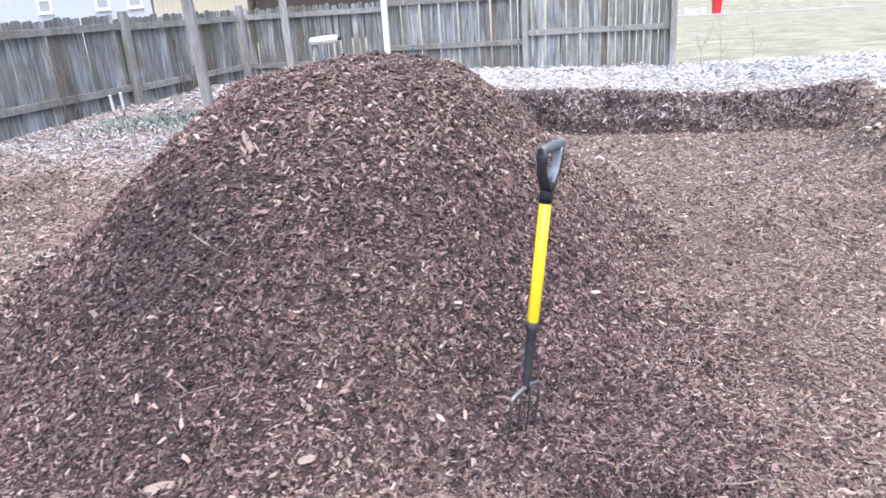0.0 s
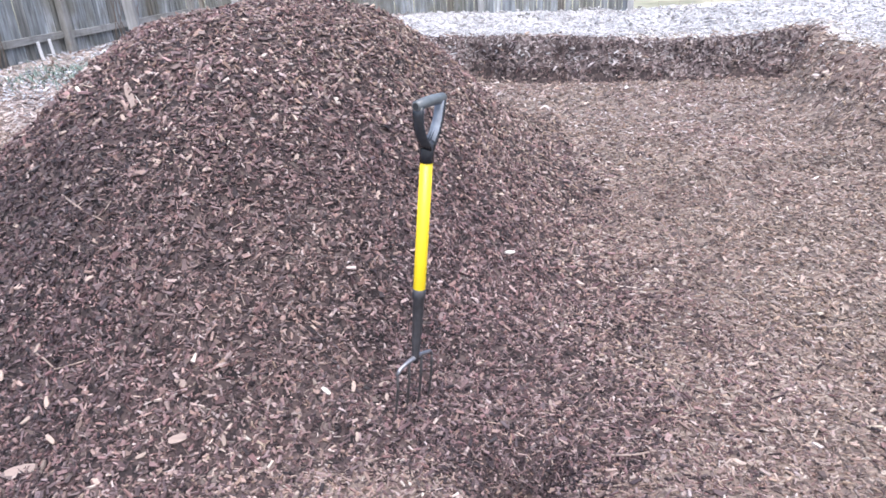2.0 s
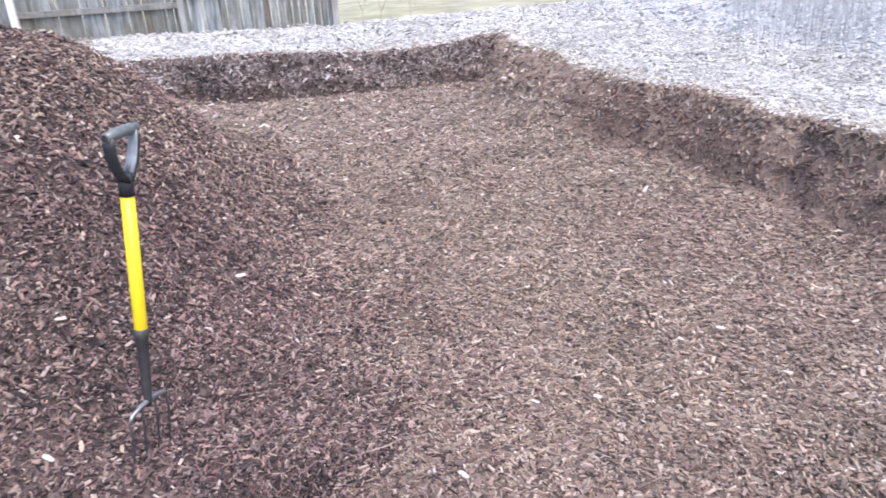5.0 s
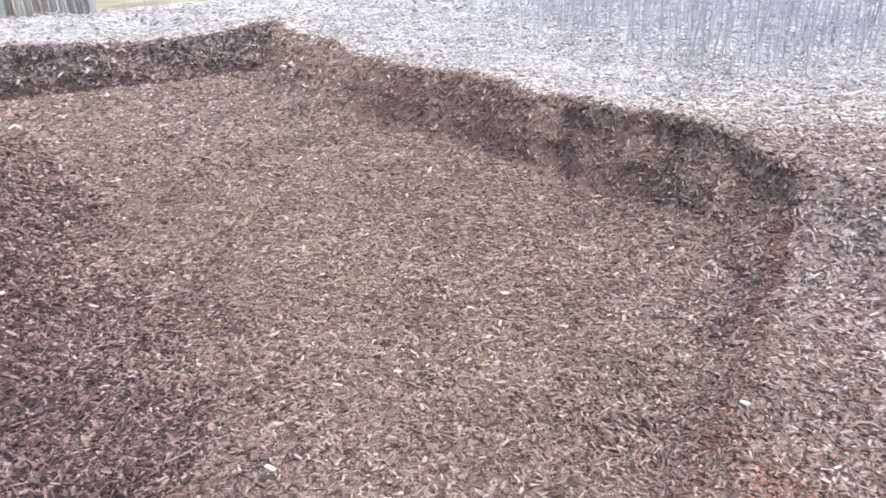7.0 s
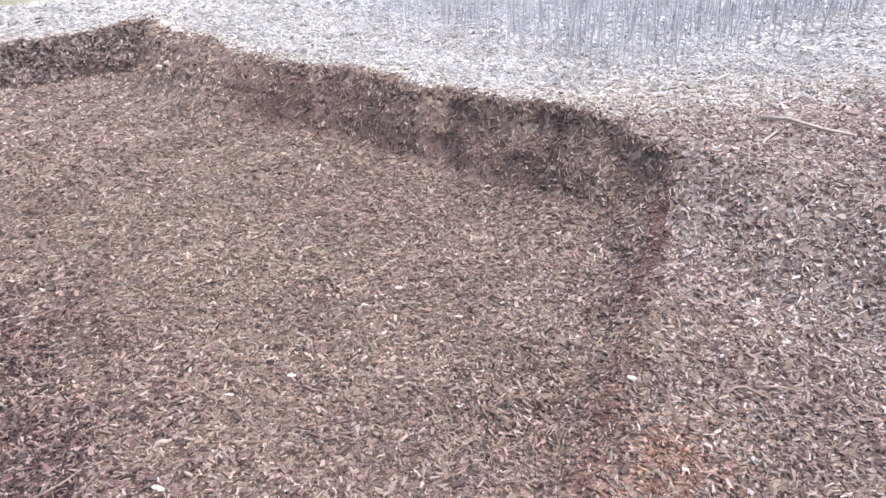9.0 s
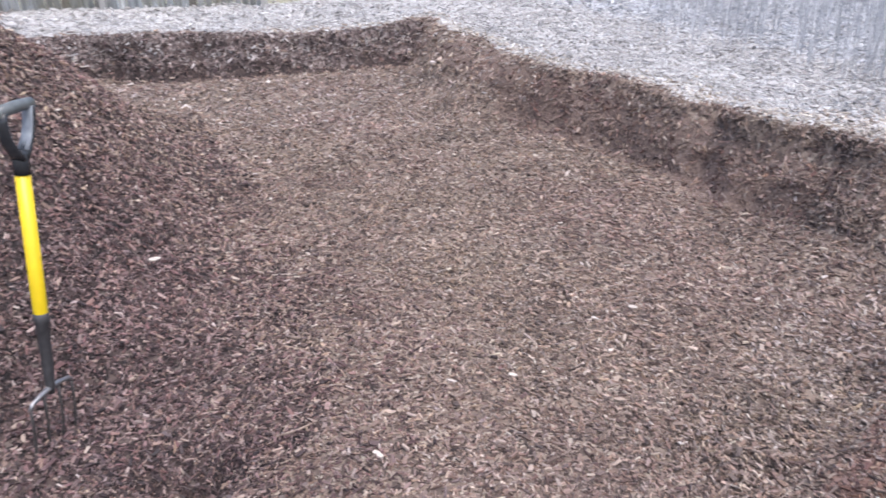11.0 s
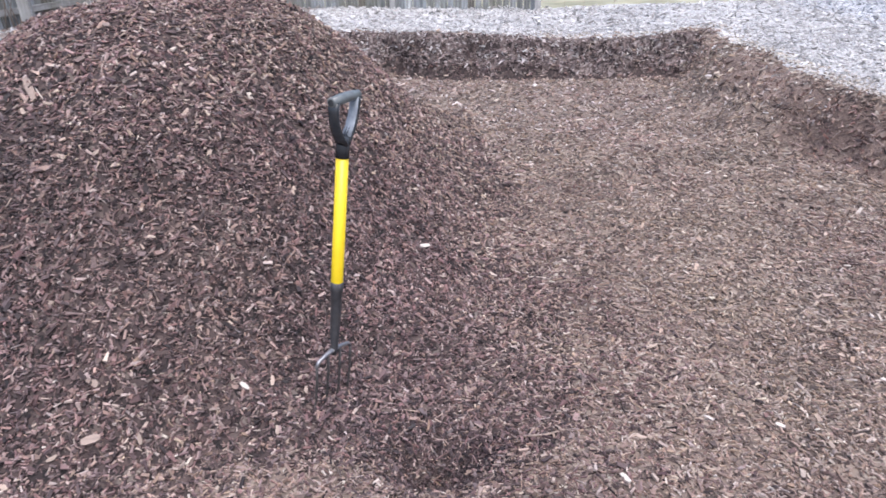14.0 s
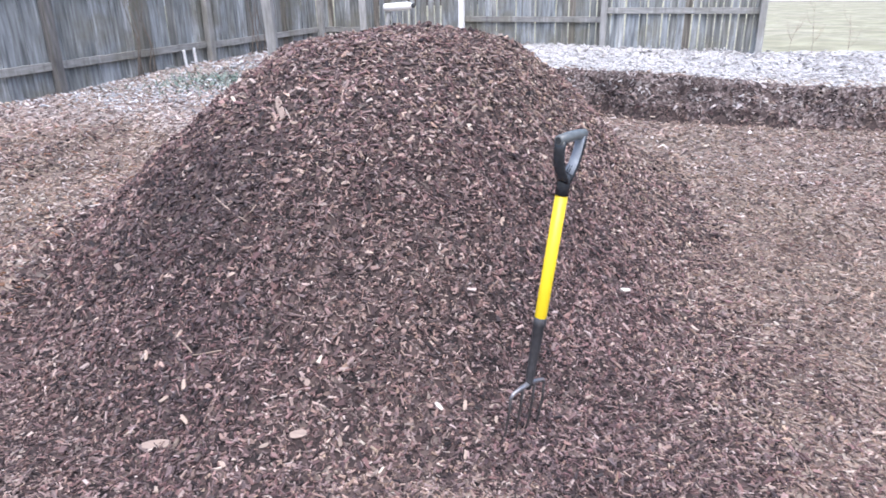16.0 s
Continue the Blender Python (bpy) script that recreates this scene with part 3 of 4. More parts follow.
def scatter(rng):
    """Places for the chips: thick on the near ground, thinner further off."""
    bands = [(0.45, 1.3, 1500, 1.0), (1.3, 2.2, 9600, 0.84), (2.2, 3.2, 9000, 0.84), (3.2, 4.5, 4700, 0.97), (4.5, 6.5, 2100, 1.2), (6.5, 9.5, 760, 1.6), (9.5, 13.0, 170, 2.4)]
    P, G = [], []
    for r1, r2, rho, grow in bands:
        n = int(0.5 * (2.57 if r2 < 3.5 else 2.46 if r2 < 5 else 2.27 if r2 < 7 else 2.16) * (r2 * r2 - r1 * r1) * rho * 1.6)
        r, a = np.sqrt(rng.uniform(r1 * r1, r2 * r2, n)), rng.uniform(radians(-62 if r2 < 3.5 else -56 if r2 < 7 else -50), radians(85 if r2 < 5 else 74), n)
        x, y = r * np.sin(a), r * np.cos(a) - 0.1
        nn = normals(x, y)
        ok = rng.random(n) < np.minimum(1.0, 0.62 / nn[:, 2])
        ok &= (x > fence_line(y) + 0.05) & (y < 11.7 - 0.06 * np.clip(x - 1, 0, 20))
        ok &= ~((mound(x, y) > land(x, y) + 0.02) & (y > 6.4 + 0.3 * x))
        d = bay_depth(x, y)
        ok &= ~((y > 7) & (d > 0.13) & (d < 0.27) & (gentle(x, y) < 0.4) & (rng.random(n) < 0.3))
        ok &= rng.random(n) > np.maximum(0.35 * bank_face(x, y), 0.15 * riser(x, y))
        P.append(np.stack([x, y], -1)[ok])
        G.append(np.full(ok.sum(), grow))
    # the cut faces stand steep and take more
    n = 330000
    x, y = rng.uniform(-2.4, 3.9, n), rng.uniform(0.8, 9.0, n)
    d = bay_depth(x, y)
    steep = normals(x, y)[:, 2]
    far = np.hypot(x, y)
    ok = (d > -0.03) & (d < np.where(y > 7, 0.24, 0.42)) & (rng.random(n) < np.clip(0.85 - steep, 0, 1) * np.clip(5.0 / far, 0, 1) * (1 - 0.45 * bank_face(x, y)) * (1 - 0.6 * riser(x, y))) & (mound(x, y) < land(x, y))
    P.append(np.stack([x, y], -1)[ok])
    G.append(np.clip(far[ok] / 4.0, 1.0, 1.7))
    # the hole beside the fork
    n = 2600
    x, y = rng.normal(-0.1, 0.16, n), rng.normal(1.91, 0.14, n)
    P.append(np.stack([x, y], -1))
    G.append(np.full(n, 0.84))
    return np.concatenate(P), np.concatenate(G)


rng = np.random.default_rng(7)
P2, grow = scatter(rng)
cx, cy = P2[:, 0], P2[:, 1]
cz = top(cx, cy)
ux, uy = undercut(cx, cy, cz)
heaped = mound(cx, cy) > land(cx, cy)
P3 = np.stack([np.where(heaped, cx, ux), np.where(heaped, cy, uy), cz], -1)
on_heap = mound(cx, cy) > land(cx, cy)
corners = chip_coords(P3, normals(cx, cy), grow, np.where(on_heap, 0.72, 0.30), rng)
roll_d = rng.random(len(cx))
pale = ~on_heap & (rng.random(len(cx)) < 0.002 + 0.998 * pale_share(cx, cy))
# damp chips, together with those that only paint in shade
damp = ~pale & (roll_d < damp_shade_share(cx, cy))
orange_at = np.maximum(0.85 * np.exp(-(((cx - 1.64) / 0.19) ** 2 + ((cy - 0.77) / 0.15) ** 2)), 0.14 * step(-2.5, -3.1, cx) * step(5.4, 4.4, cy))
fresh = ~on_heap & ~pale & (rng.random(len(cx)) < orange_at)
russet = ~on_heap & ~pale & ~fresh & (rng.random(len(cx)) < np.maximum(0.60 * riser(cx, cy), 0.35 * bank_face(cx, cy)))
fresh_or_russet = fresh | russet
pale_or_fresh = pale | fresh_or_russet


def chips(name, mask, mat, parent, label):
    c = corners[mask]
    q = (np.arange(len(c))[:, None, None] * 8 + QUADS[None]).reshape(-1, 4)
    ob = new(name, raw_mesh(name, c.reshape(-1, 3), q, [mat]))
    ob.parent = parent
    return tagged(ob, label, "wood chips" if parent is None else "", kind="stuff")


# wetter patches on the mound; in the fork hole near-black chips paint in shade
wet_shade_at = np.maximum(0.24 * np.exp(-(((cx + 0.6) / 0.45) ** 2 + ((cy - 2.5) / 0.55) ** 2)), np.maximum(np.maximum(np.exp(-(((cx + 1.98) / 0.46) ** 2 + ((cy - 2.50) / 0.38) ** 2)), 0.55 * np.exp(-(((cx + 1.85) / 0.40) ** 2 + ((cy - 1.95) / 0.35) ** 2))), 0.95 * np.exp(-(((cx + 0.09) / 0.22) ** 2 + ((cy - 1.90) / 0.20) ** 2))))
wet_shade = ~pale_or_fresh & (rng.random(len(cx)) < 0.98 * wet_shade_at)
chips("wet_shade_chip_layer", wet_shade, mat_wet_shade, heap, "near-black wood chips in wetter patches of the mound, and as painted shade in the fork hole")
chips("chip_layer", on_heap & damp & ~wet_shade, mat_damp, heap, "damp dark brown wood chips")
chips("dry_and_lit_chip_layer", on_heap & ~damp & ~wet_shade, mat_dry, heap, "lighter reddish brown wood chips, drier low in front, painting in light on the top")
chips("loose_mulch", ~on_heap & ~pale_or_fresh & ~damp & ~wet_shade, mat_dry, None, "brown shredded wood-chip mulch over the bay floor and banks")
face = (cy >= 7) & (bay_depth(cx, cy) + rng.normal(0, 0.02, len(cx)) < 0.20)
chips("damp_shade_mulch", ~on_heap & ~pale_or_fresh & damp & ~face & ~wet_shade, mat_damp, None, "dark mulch, damp by the mound, painting in shade past its toe and along the foot of the cut bank")
chips("cut_bank_mulch", ~on_heap & ~pale_or_fresh & damp & face, mat_cut, None, "greyish damp mulch on the cut face of the back bank")
chips("russet_mulch", russet, mat_russet, None, "reddish brown fine mulch on the step beside the path and the bank")
chips("fresh_mulch", fresh, mat_fresh, None, "fresh orange-brown wood-chip mulch by the soft bank")
grey = pale & (rng.random(len(cx)) < np.maximum(0.85 * step(4.7, 5.7, cx) * step(2.9, 3.9, cy), 0.55 * step(-3.0, -3.8, cx) * step(5.0, 6.2, cy)))
chips("grey_mulch", grey, mat_stony, None, "blue-grey weathered wood-chip mulch under the dry stalks and the fence")
line = cy - 1.95 + 0.55 * (cx - 3.2)
by_path = (cx > 0) & (cy < 3) & (line + rng.normal(0, 0.18, len(cx)) < 0.45)
by_fence = (cx < -2) & (rng.random(len(cx)) < 1.0 - 0.40 * step(4.6, 6.5, cy) - 0.6 * np.exp(-(((cx + 3.75) / 0.5) ** 2 + ((cy - 6.0) / 0.8) ** 2)))
faded = pale & ~grey & (by_fence | by_path | (bay_depth(cx, cy) > 0.2))
chips("faded_mulch", faded, mat_faded, None, "faded tan wood-chip mulch beside the mound and the soft bank, light painted onto its slope")
stray = pale & (pale_share(cx, cy) < 0.05)
creamy = pale & ~grey & ~faded & (stray | (cx > 1) & (rng.random(len(cx)) < np.maximum(step(1.9, 0.5, line), 0.75 * step(-0.45, -0.08, bay_depth(cx, cy)))))
chips("cream_mulch", creamy, mat_creamy, None, "cream-coloured long wood chips along the brink of the bank")
chips("bleached_mulch", pale & ~grey & ~faded & ~creamy, mat_pale, None, "sun-bleached whitish wood-chip mulch on top of the banks")


# ---- larger single chips that can be picked out ----
def single_chip(seed):
    r = random.Random(seed)
    ln, wd, th = r.uniform(0.022, 0.046), r.uniform(0.009, 0.019), r.uniform(0.004, 0.008)
    bm = bmesh.new()
    rings = []
    for i, x in enumerate((-0.5, -0.15, 0.2, 0.5)):
        w = wd * (0.6, 1.0, 0.9, 0.55)[i] * r.uniform(0.7, 1.1) / 2
        off, z = r.uniform(-0.15, 0.15) * wd, r.uniform(-0.3, 0.5) * th
        rings.append([bm.verts.new((x * ln, off + a * w, z + b * th / 2)) for a, b in ((-1, -1), (1, -1), (1, 1), (-1, 1))])
    for p, q in zip(rings, rings[1:]):
        for k in range(4):
            bm.faces.new((p[k], p[(k + 1) % 4], q[(k + 1) % 4], q[k]))
    bm.faces.new(list(reversed(rings[0])))
    bm.faces.new(rings[-1])
    bmesh.ops.recalc_face_normals(bm, faces=bm.faces)
    me = bpy.data.meshes.new("wood_chip")
    bm.to_mesh(me)
    bm.free()
    me.materials.append(mat_single_pale if seed % 6 == 0 else mat_single)
    return me


mat_single = plain_material("split_wood", (0.175, 0.122, 0.102), 0.8, 0, 0.3, 30, (0.3, 3, 3), 0.002, 0.45)
mat_single_pale = plain_material("pale_split_wood", (0.31, 0.245, 0.20), 0.8, 0, 0.2, 30, (0.3, 3, 3), 0.002, 0.35)
mat_green = plain_material("low_grey_green_leaves", (0.13, 0.175, 0.145), 0.85, 0, 0.3, 8)
mat_vine = plain_material("dry_brown_vine", (0.15, 0.122, 0.10), 0.9, 0, 0.3, 20)


# ---- the digging fork ----
def spade_fork():
    d = Vector((0.114, 0.060, 0.99)).normalized()
    across = Vector((0.48, 0.88, 0))
    across = (across - d * across.dot(d)).normalized()
    depth = d.cross(across)
    m = Matrix((across, depth, d)).transposed().to_4x4()
    m.translation = (-0.448, 2.148, 0.276)
    fork = tagged(empty("garden_fork", m), "garden fork with yellow shaft and black D-handle standing in mulch", "garden fork")
    bm = bmesh.new()
    tube(bm, [((0, 0, 0.225), 0.0195), ((0, 0, 0.235), 0.0205), ((0, 0, 0.69), 0.0205)], 24)
    part("shaft", bm, mat_yellow, fork, "bright yellow fibreglass shaft")
    bm = bmesh.new()
    tube(bm, [((0, 0, -0.04), 0.010), ((0, 0, -0.02), 0.013), ((0, 0, 0.06), 0.0165), ((0, 0, 0.20), 0.0195), ((0, 0, 0.205), 0.0225), ((0, 0, 0.237), 0.0225), ((0, 0, 0.238), 0.0206)], 20)
    part("socket", bm, mat_steel, fork, "dark steel socket")

    def skew(x, z):
        """The D stands a little askew on the shaft."""
        return 0.10 * x * min(1.0, max(0.0, (z - 0.70) / 0.1))

    # D-handle: collar, two bowed arms, grip bar
    bm = bmesh.new()
    tube(bm, [((0, 0, 0.666), 0.0225), ((0, 0, 0.703), 0.0225), ((0, 0, 0.723), 0.0215), ((0, 0, 0.736), 0.017)], 20)
    bow = ((0.006, 0.708, 0.0165), (0.021, 0.732, 0.0160), (0.039, 0.760, 0.0150), (0.051, 0.793, 0.0145), (0.056, 0.823, 0.0145), (0.056, 0.849, 0.0150))
    for s in (-1, 1):
        tube(bm, [((s * x, 0, z + skew(s * x, z)), q) for x, z, q in bow], 14, (1.35, 0.74))
    handle = part("handle", bm, mat_black, fork, "black plastic D-handle")
    # light grey strips paint the sky's sheen onto the inside of the arms
    for s in (-1, 1):
        bm = bmesh.new()
        tube(bm, [((s * (x - 0.0065), 0, z + skew(s * x, z)), q) for x, z, q in bow[1:]], 12, (1.15, 0.38))
        part("inner_sheen", bm, mat_inner_sheen, handle, "inner face of the handle with its sky sheen painted light grey")
    bm = bmesh.new()
    tube(bm, [((x, 0, z + skew(x, z)), q) for x, z, q in ((-0.070, 0.851, 0.012), (-0.068, 0.851, 0.0160), (-0.02, 0.854, 0.0168), (0.02, 0.854, 0.0168), (0.068, 0.851, 0.0160), (0.070, 0.851, 0.012))], 18)
    part("grip", bm, mat_grip, handle, "grey plastic grip")
    # solid black discs stand in for the dark inside the hollow grip
    for s in (-1, 1):
        bm = bmesh.new()
        tube(bm, [((s * 0.0685, 0, 0.851 + skew(s * 0.0685, 0.851)), 0.0105), ((s * 0.0712, 0, 0.851 + skew(s * 0.0712, 0.851)), 0.0105)], 14)
        part("grip_end", bm, mat_black, handle, "black disc on the grip's end, painting in the dark of its hollow")
    # head
    bm = bmesh.new()
    tube(bm, [((-0.100, 0, -0.050), 0.006), ((-0.085, 0, -0.032), 0.0070), ((-0.04, 0, -0.023), 0.008), ((0, 0, -0.019), 0.010),
              ((0.04, 0, -0.023), 0.008), ((0.085, 0, -0.032), 0.0070), ((0.100, 0, -0.050), 0.006)], 10)
    part("shoulder_bar", bm, mat_worn, fork, "worn bare steel shoulder")
    for x in (-0.097, -0.034, 0.034, 0.097):
        bm = bmesh.new()
        z0 = -0.042 if abs(x) > 0.05 else -0.022
        tube(bm, [((x, 0, z0), 0.0056), ((x, -0.004, -0.10), 0.0052), ((x, -0.002, -0.18), 0.0050), ((x, 0.008, -0.26), 0.0046), ((x, 0.014, -0.30), 0.002)], 8, (1.0, 0.8))
        part("tine", bm, mat_tine, fork)
    return fork


spade_fork()


# ---- fences ----
def picket_mesh(w, h, lean, seed, clip=0.28):
    """A dog-eared board with worn edges."""
    r = random.Random(seed)
    bm = bmesh.new()
    ear = w * clip
    out = [(-w / 2, 0), (w / 2, 0), (w / 2 - r.uniform(0, 0.006), h - ear), (w / 2 - ear, h), (-w / 2 + ear, h - r.uniform(0, 0.01)), (-w / 2 + r.uniform(0, 0.006), h - ear)]
    vs = [[bm.verts.new((x + lean * z, y + r.uniform(-0.003, 0.003), z)) for x, z in out] for y in (-0.009, 0.009)]
    bm.faces.new(vs[0])
    bm.faces.new(list(reversed(vs[1])))
    for i in range(6):
        j = (i + 1) % 6
        bm.faces.new((vs[0][j], vs[0][i], vs[1][i], vs[1][j]))
    bmesh.ops.recalc_face_normals(bm, faces=bm.faces)
    me = bpy.data.meshes.new("picket")
    bm.to_mesh(me)
    bm.free()
    me.materials.append(mat_picket)
    return me


def fence_run(name, start, angle, sections, label, width=0.132, gap=0.014, tilt=0.9):
    """Sections of (length, height, rail heights) from start along angle; rails and posts face local -y."""
    fence = tagged(empty(name, pose(*start, 0, 0, angle)), label, "fence")
    r = random.Random(len(sections))
    x, k = 0.0, 0.05
    for length, height, rails, post_mat, post_h in sections:
        boards = [picket_mesh(width * r.uniform(0.9, 1.06), height * r.uniform(0.975, 1.0), r.uniform(-0.006, 0.006) * tilt, s, 0.28 if width < 0.12 else 0.17) for s in range(9)]
        end = x + length
        while k < end - 0.02:
            ob = new("picket", r.choice(boards))
            ob.parent = fence
            ob.matrix_basis = pose(k, r.uniform(-0.004, 0.004), -0.06 + r.uniform(-0.02, 0.02), r.uniform(-0.6, 0.6), r.uniform(-tilt, tilt), 0)
            k += width + 0.003 + (r.uniform(0.0, gap) if r.random() < 0.5 else 0.0)
        for z in rails:
            bm = bmesh.new()
            box(bm, x + length / 2, -0.034, z, length - 0.02, 0.038, 0.085, 0.005)
            part("rail", bm, mat_rail, fence)
        if post_h:
            bm = bmesh.new()
            box(bm, end, -0.075, post_h / 2 - 0.2, 0.09, 0.09, post_h + 0.4, 0.006)
            part("post", bm, post_mat, fence)
        x = end
    return fence


GZ = 0.45
fence_run("back_fence", (-5.55, 11.80, GZ), -3.1,
          [(2.50, 1.24, (0.25, 1.04), mat_white_post, 1.85), (2.23, 1.40, (0.43, 1.12), mat_post, 1.32), (2.20, 1.44, (0.56, 1.25), mat_post, 1.50)],
          "weathered grey wooden picket fence with dog-eared boards and rails", 0.098, 0.014, 0.8)
fence_run("side_fence", (-6.87, 0.75, GZ), 83.3,
          [(2.82, 1.27, (0.28, 1.06), mat_post_dark, 1.24), (2.82, 1.27, (0.28, 1.06), mat_post_dark, 1.24), (2.46, 1.27, (0.28, 1.06), mat_post, 1.24), (2.86, 1.25, (0.26, 1.04), mat_post, 1.24)],
          "weathered grey wooden side fence with dog-eared boards", 0.142, 0.004, 0.35)


def tall_post(x, y, h, lean, mat, label, w=0.10):
    bm = bmesh.new()
    box(bm, 0, 0, h / 2 - 0.2, w, w, h + 0.4, 0.008)
    ob = part("wooden_post", bm, mat)
    ob.matrix_basis = pose(x, y, float(land(x, y)), 0, lean, 12)
    tagged(ob, label, "post", "tall posts by the fence")


tall_post(-4.34, 7.75, 2.3, -2.5, mat_post, "tall weathered grey wooden post standing before the fence", 0.11)
tall_post(-4.55, 11.15, 2.3, -1.0, mat_post, "tall weathered greenish wooden post near the fence corner", 0.11)


def white_stake(x, y, h, lean):
    bm = bmesh.new()
    box(bm, 0, 0, h / 2 - 0.05, 0.035, 0.02, h + 0.1, 0.004)
    ob = part("plant_stake", bm, mat_white_post)
    ob.matrix_basis = pose(x, y, float(land(x, y)), 0, lean, 83)
    tagged(ob, "short white plant stake at the foot of the side fence", "stake", "white stakes by the fence")


white_stake(-5.88, 8.23, 0.20, -5)
white_stake(-5.86, 8.42, 0.21, -3)


# ---- reeds on the old bed ----
def stalks(n, rng):
    co = []
    while len(co) < n:
        x, y = rng.uniform(4.2, 10.5), rng.uniform(1.5, 11.5)
        if x < 4.5 or y < 2.8 + 0.3 * max(0.0, 5.2 - x) or y > 3 + 1.25 * (x - 4.0) + 2.8 or rng.random() > 0.3 + vnoise(np.array(x * 1.1), np.array(y * 1.1), 71):
            continue
        h, r = rng.uniform(0.25, 0.65), rng.uniform(0.003, 0.0055)
        z = float(land(x, y)) - 0.03
        lx, ly = rng.normal(0, 0.07, 2) * h
        ring = [(x - r, y - r, z), (x + r, y - r, z), (x, y + r, z)]
        tip = [(px_ * 0.4 + x * 0.6 + lx, py_ * 0.4 + y * 0.6 + ly, z + h) for px_, py_, _ in ring]
        co.append(ring + tip)
    v = np.array(co).reshape(-1, 3)
    k = np.arange(n)[:, None, None] * 6
    q = (k + np.array([[0, 1, 4, 3], [1, 2, 5, 4], [2, 0, 3, 5]])[None]).reshape(-1, 4)
    return raw_mesh("dry_stalks", v, q, [mat_stalk])


tagged(new("dry_stalks", stalks(1900, np.random.default_rng(3))), "dry grey-blue plant stalks standing on the bleached bed", "dry stalks", kind="stuff")


# ---- twigs and larger pale chips ----
def twig(points, r, label, mat=None):
    bm = bmesh.new()
    n = len(points)
    tube(bm, [((x, y, float(top(x, y)) + lift), r * (1 - 0.5 * i / n)) for i, (x, y, lift) in enumerate(points)], 7)
    tagged(part("twig", bm, mat or mat_twig), label, "twig", "twigs in the mulch")


twig([(-1.773, 2.038, 0.012), (-1.73, 2.015, 0.010), (-1.682, 1.993, 0.006), (-1.617, 1.995, 0.010), (-1.566, 2.003, 0.012)], 0.0045, "bent pale twig lying on the mound")
twig([(-1.847, 2.495, 0.015), (-1.761, 2.439, 0.012), (-1.697, 2.414, 0.010), (-1.645, 2.406, 0.012)], 0.0050, "thin pale twig lying on the mound")
twig([(-1.667, 2.413, 0.012), (-1.64, 2.44, 0.014), (-1.627, 2.455, 0.018)], 0.0035, "short forked twig end on the mound")
twig([(0.197, 1.958, 0.012), (0.271, 1.951, 0.010), (0.338, 1.965, 0.012)], 0.005, "dark thin twig on the bay floor")
twig([(2.13, 0.775, 0.012), (2.18, 0.735, 0.014), (2.225, 0.695, 0.012)], 0.006, "straight pale stick on the soft bank")


twig([(3.80, 1.72, 0.02), (3.86, 1.60, 0.03), (3.88, 1.44, 0.025), (3.90, 1.27, 0.02)], 0.012, "thick pale branch lying on the bleached bank", mat_driftwood)
twig([(3.40, 1.50, 0.012), (3.50, 1.53, 0.02), (3.62, 1.545, 0.03)], 0.008, "crooked tan stick on the bank by the path", mat_driftwood)
twig([(4.41, 2.37, 0.015), (4.60, 2.42, 0.03), (4.79, 2.47, 0.02)], 0.013, "straight bleached stick on top of the bank", mat_driftwood)
twig([(2.018, 0.82, 0.012), (2.06, 0.815, 0.02), (2.10, 0.797, 0.02), (2.115, 0.73, 0.012)], 0.006, "curved brown twig beside the path")
twig([(0.749, 2.806, 0.012), (0.794, 2.759, 0.014), (0.845, 2.751, 0.012)], 0.005, "curved pale twig on the bay floor")
twig([(1.136, 2.764, 0.012), (1.19, 2.785, 0.015), (1.236, 2.817, 0.012)], 0.005, "slender pale stick on the bay floor")


# ---- beyond the fence ----
def gable(bm, w, y1, y2, z1, z2):
    vs = [bm.verts.new(c) for c in ((-w, y1, z1), (w, y1, z1), (w, y2, z1), (-w, y2, z1), (-w, (y1 + y2) / 2, z2), (w, (y1 + y2) / 2, z2))]
    for f in ((0, 1, 5, 4), (2, 3, 4, 5), (0, 4, 3), (1, 2, 5), (3, 2, 1, 0)):
        bm.faces.new([vs[i] for i in f])


def house():
    h = tagged(empty("house", pose(-33.0, 42.0, -0.4)), "pale blue house with clapboard siding and white-framed windows", "house")
    bm = bmesh.new()
    box(bm, 0, 4.5, 2.9, 17.2, 9, 5.8)
    part("wall", bm, mat_siding, h)
    for k in range(28):
        bm = bmesh.new()
        box(bm, 0, -0.012, 0.35 + k * 0.195, 17.2, 0.03, 0.175)
        part("siding_board", bm, mat_siding, h)
    for x in (-2.5, 1.6, 5.5, 7.6):
        bm = bmesh.new()
        for dx in (-0.42, 0.42):
            box(bm, x + dx, -0.06, 3.35, 0.12, 0.08, 1.5)
        for dz in (-0.72, 0.72, 0.0):
            box(bm, x, -0.06, 3.35 + dz, 0.96, 0.07, 0.12)
        win = part("window", bm, mat_trim, h, "white window frame")
        bm = bmesh.new()
        box(bm, x, -0.04, 3.35, 0.75, 0.02, 1.36)
        part("pane", bm, mat_glass, win)
        bm = bmesh.new()
        box(bm, x, -0.10, 2.56, 1.05, 0.14, 0.07)
        part("sill", bm, mat_trim, win)
    bm = bmesh.new()
    gable(bm, 9.0, -0.5, 9.5, 5.75, 8.6)
    part("roof", bm, mat_roof, h)


house()


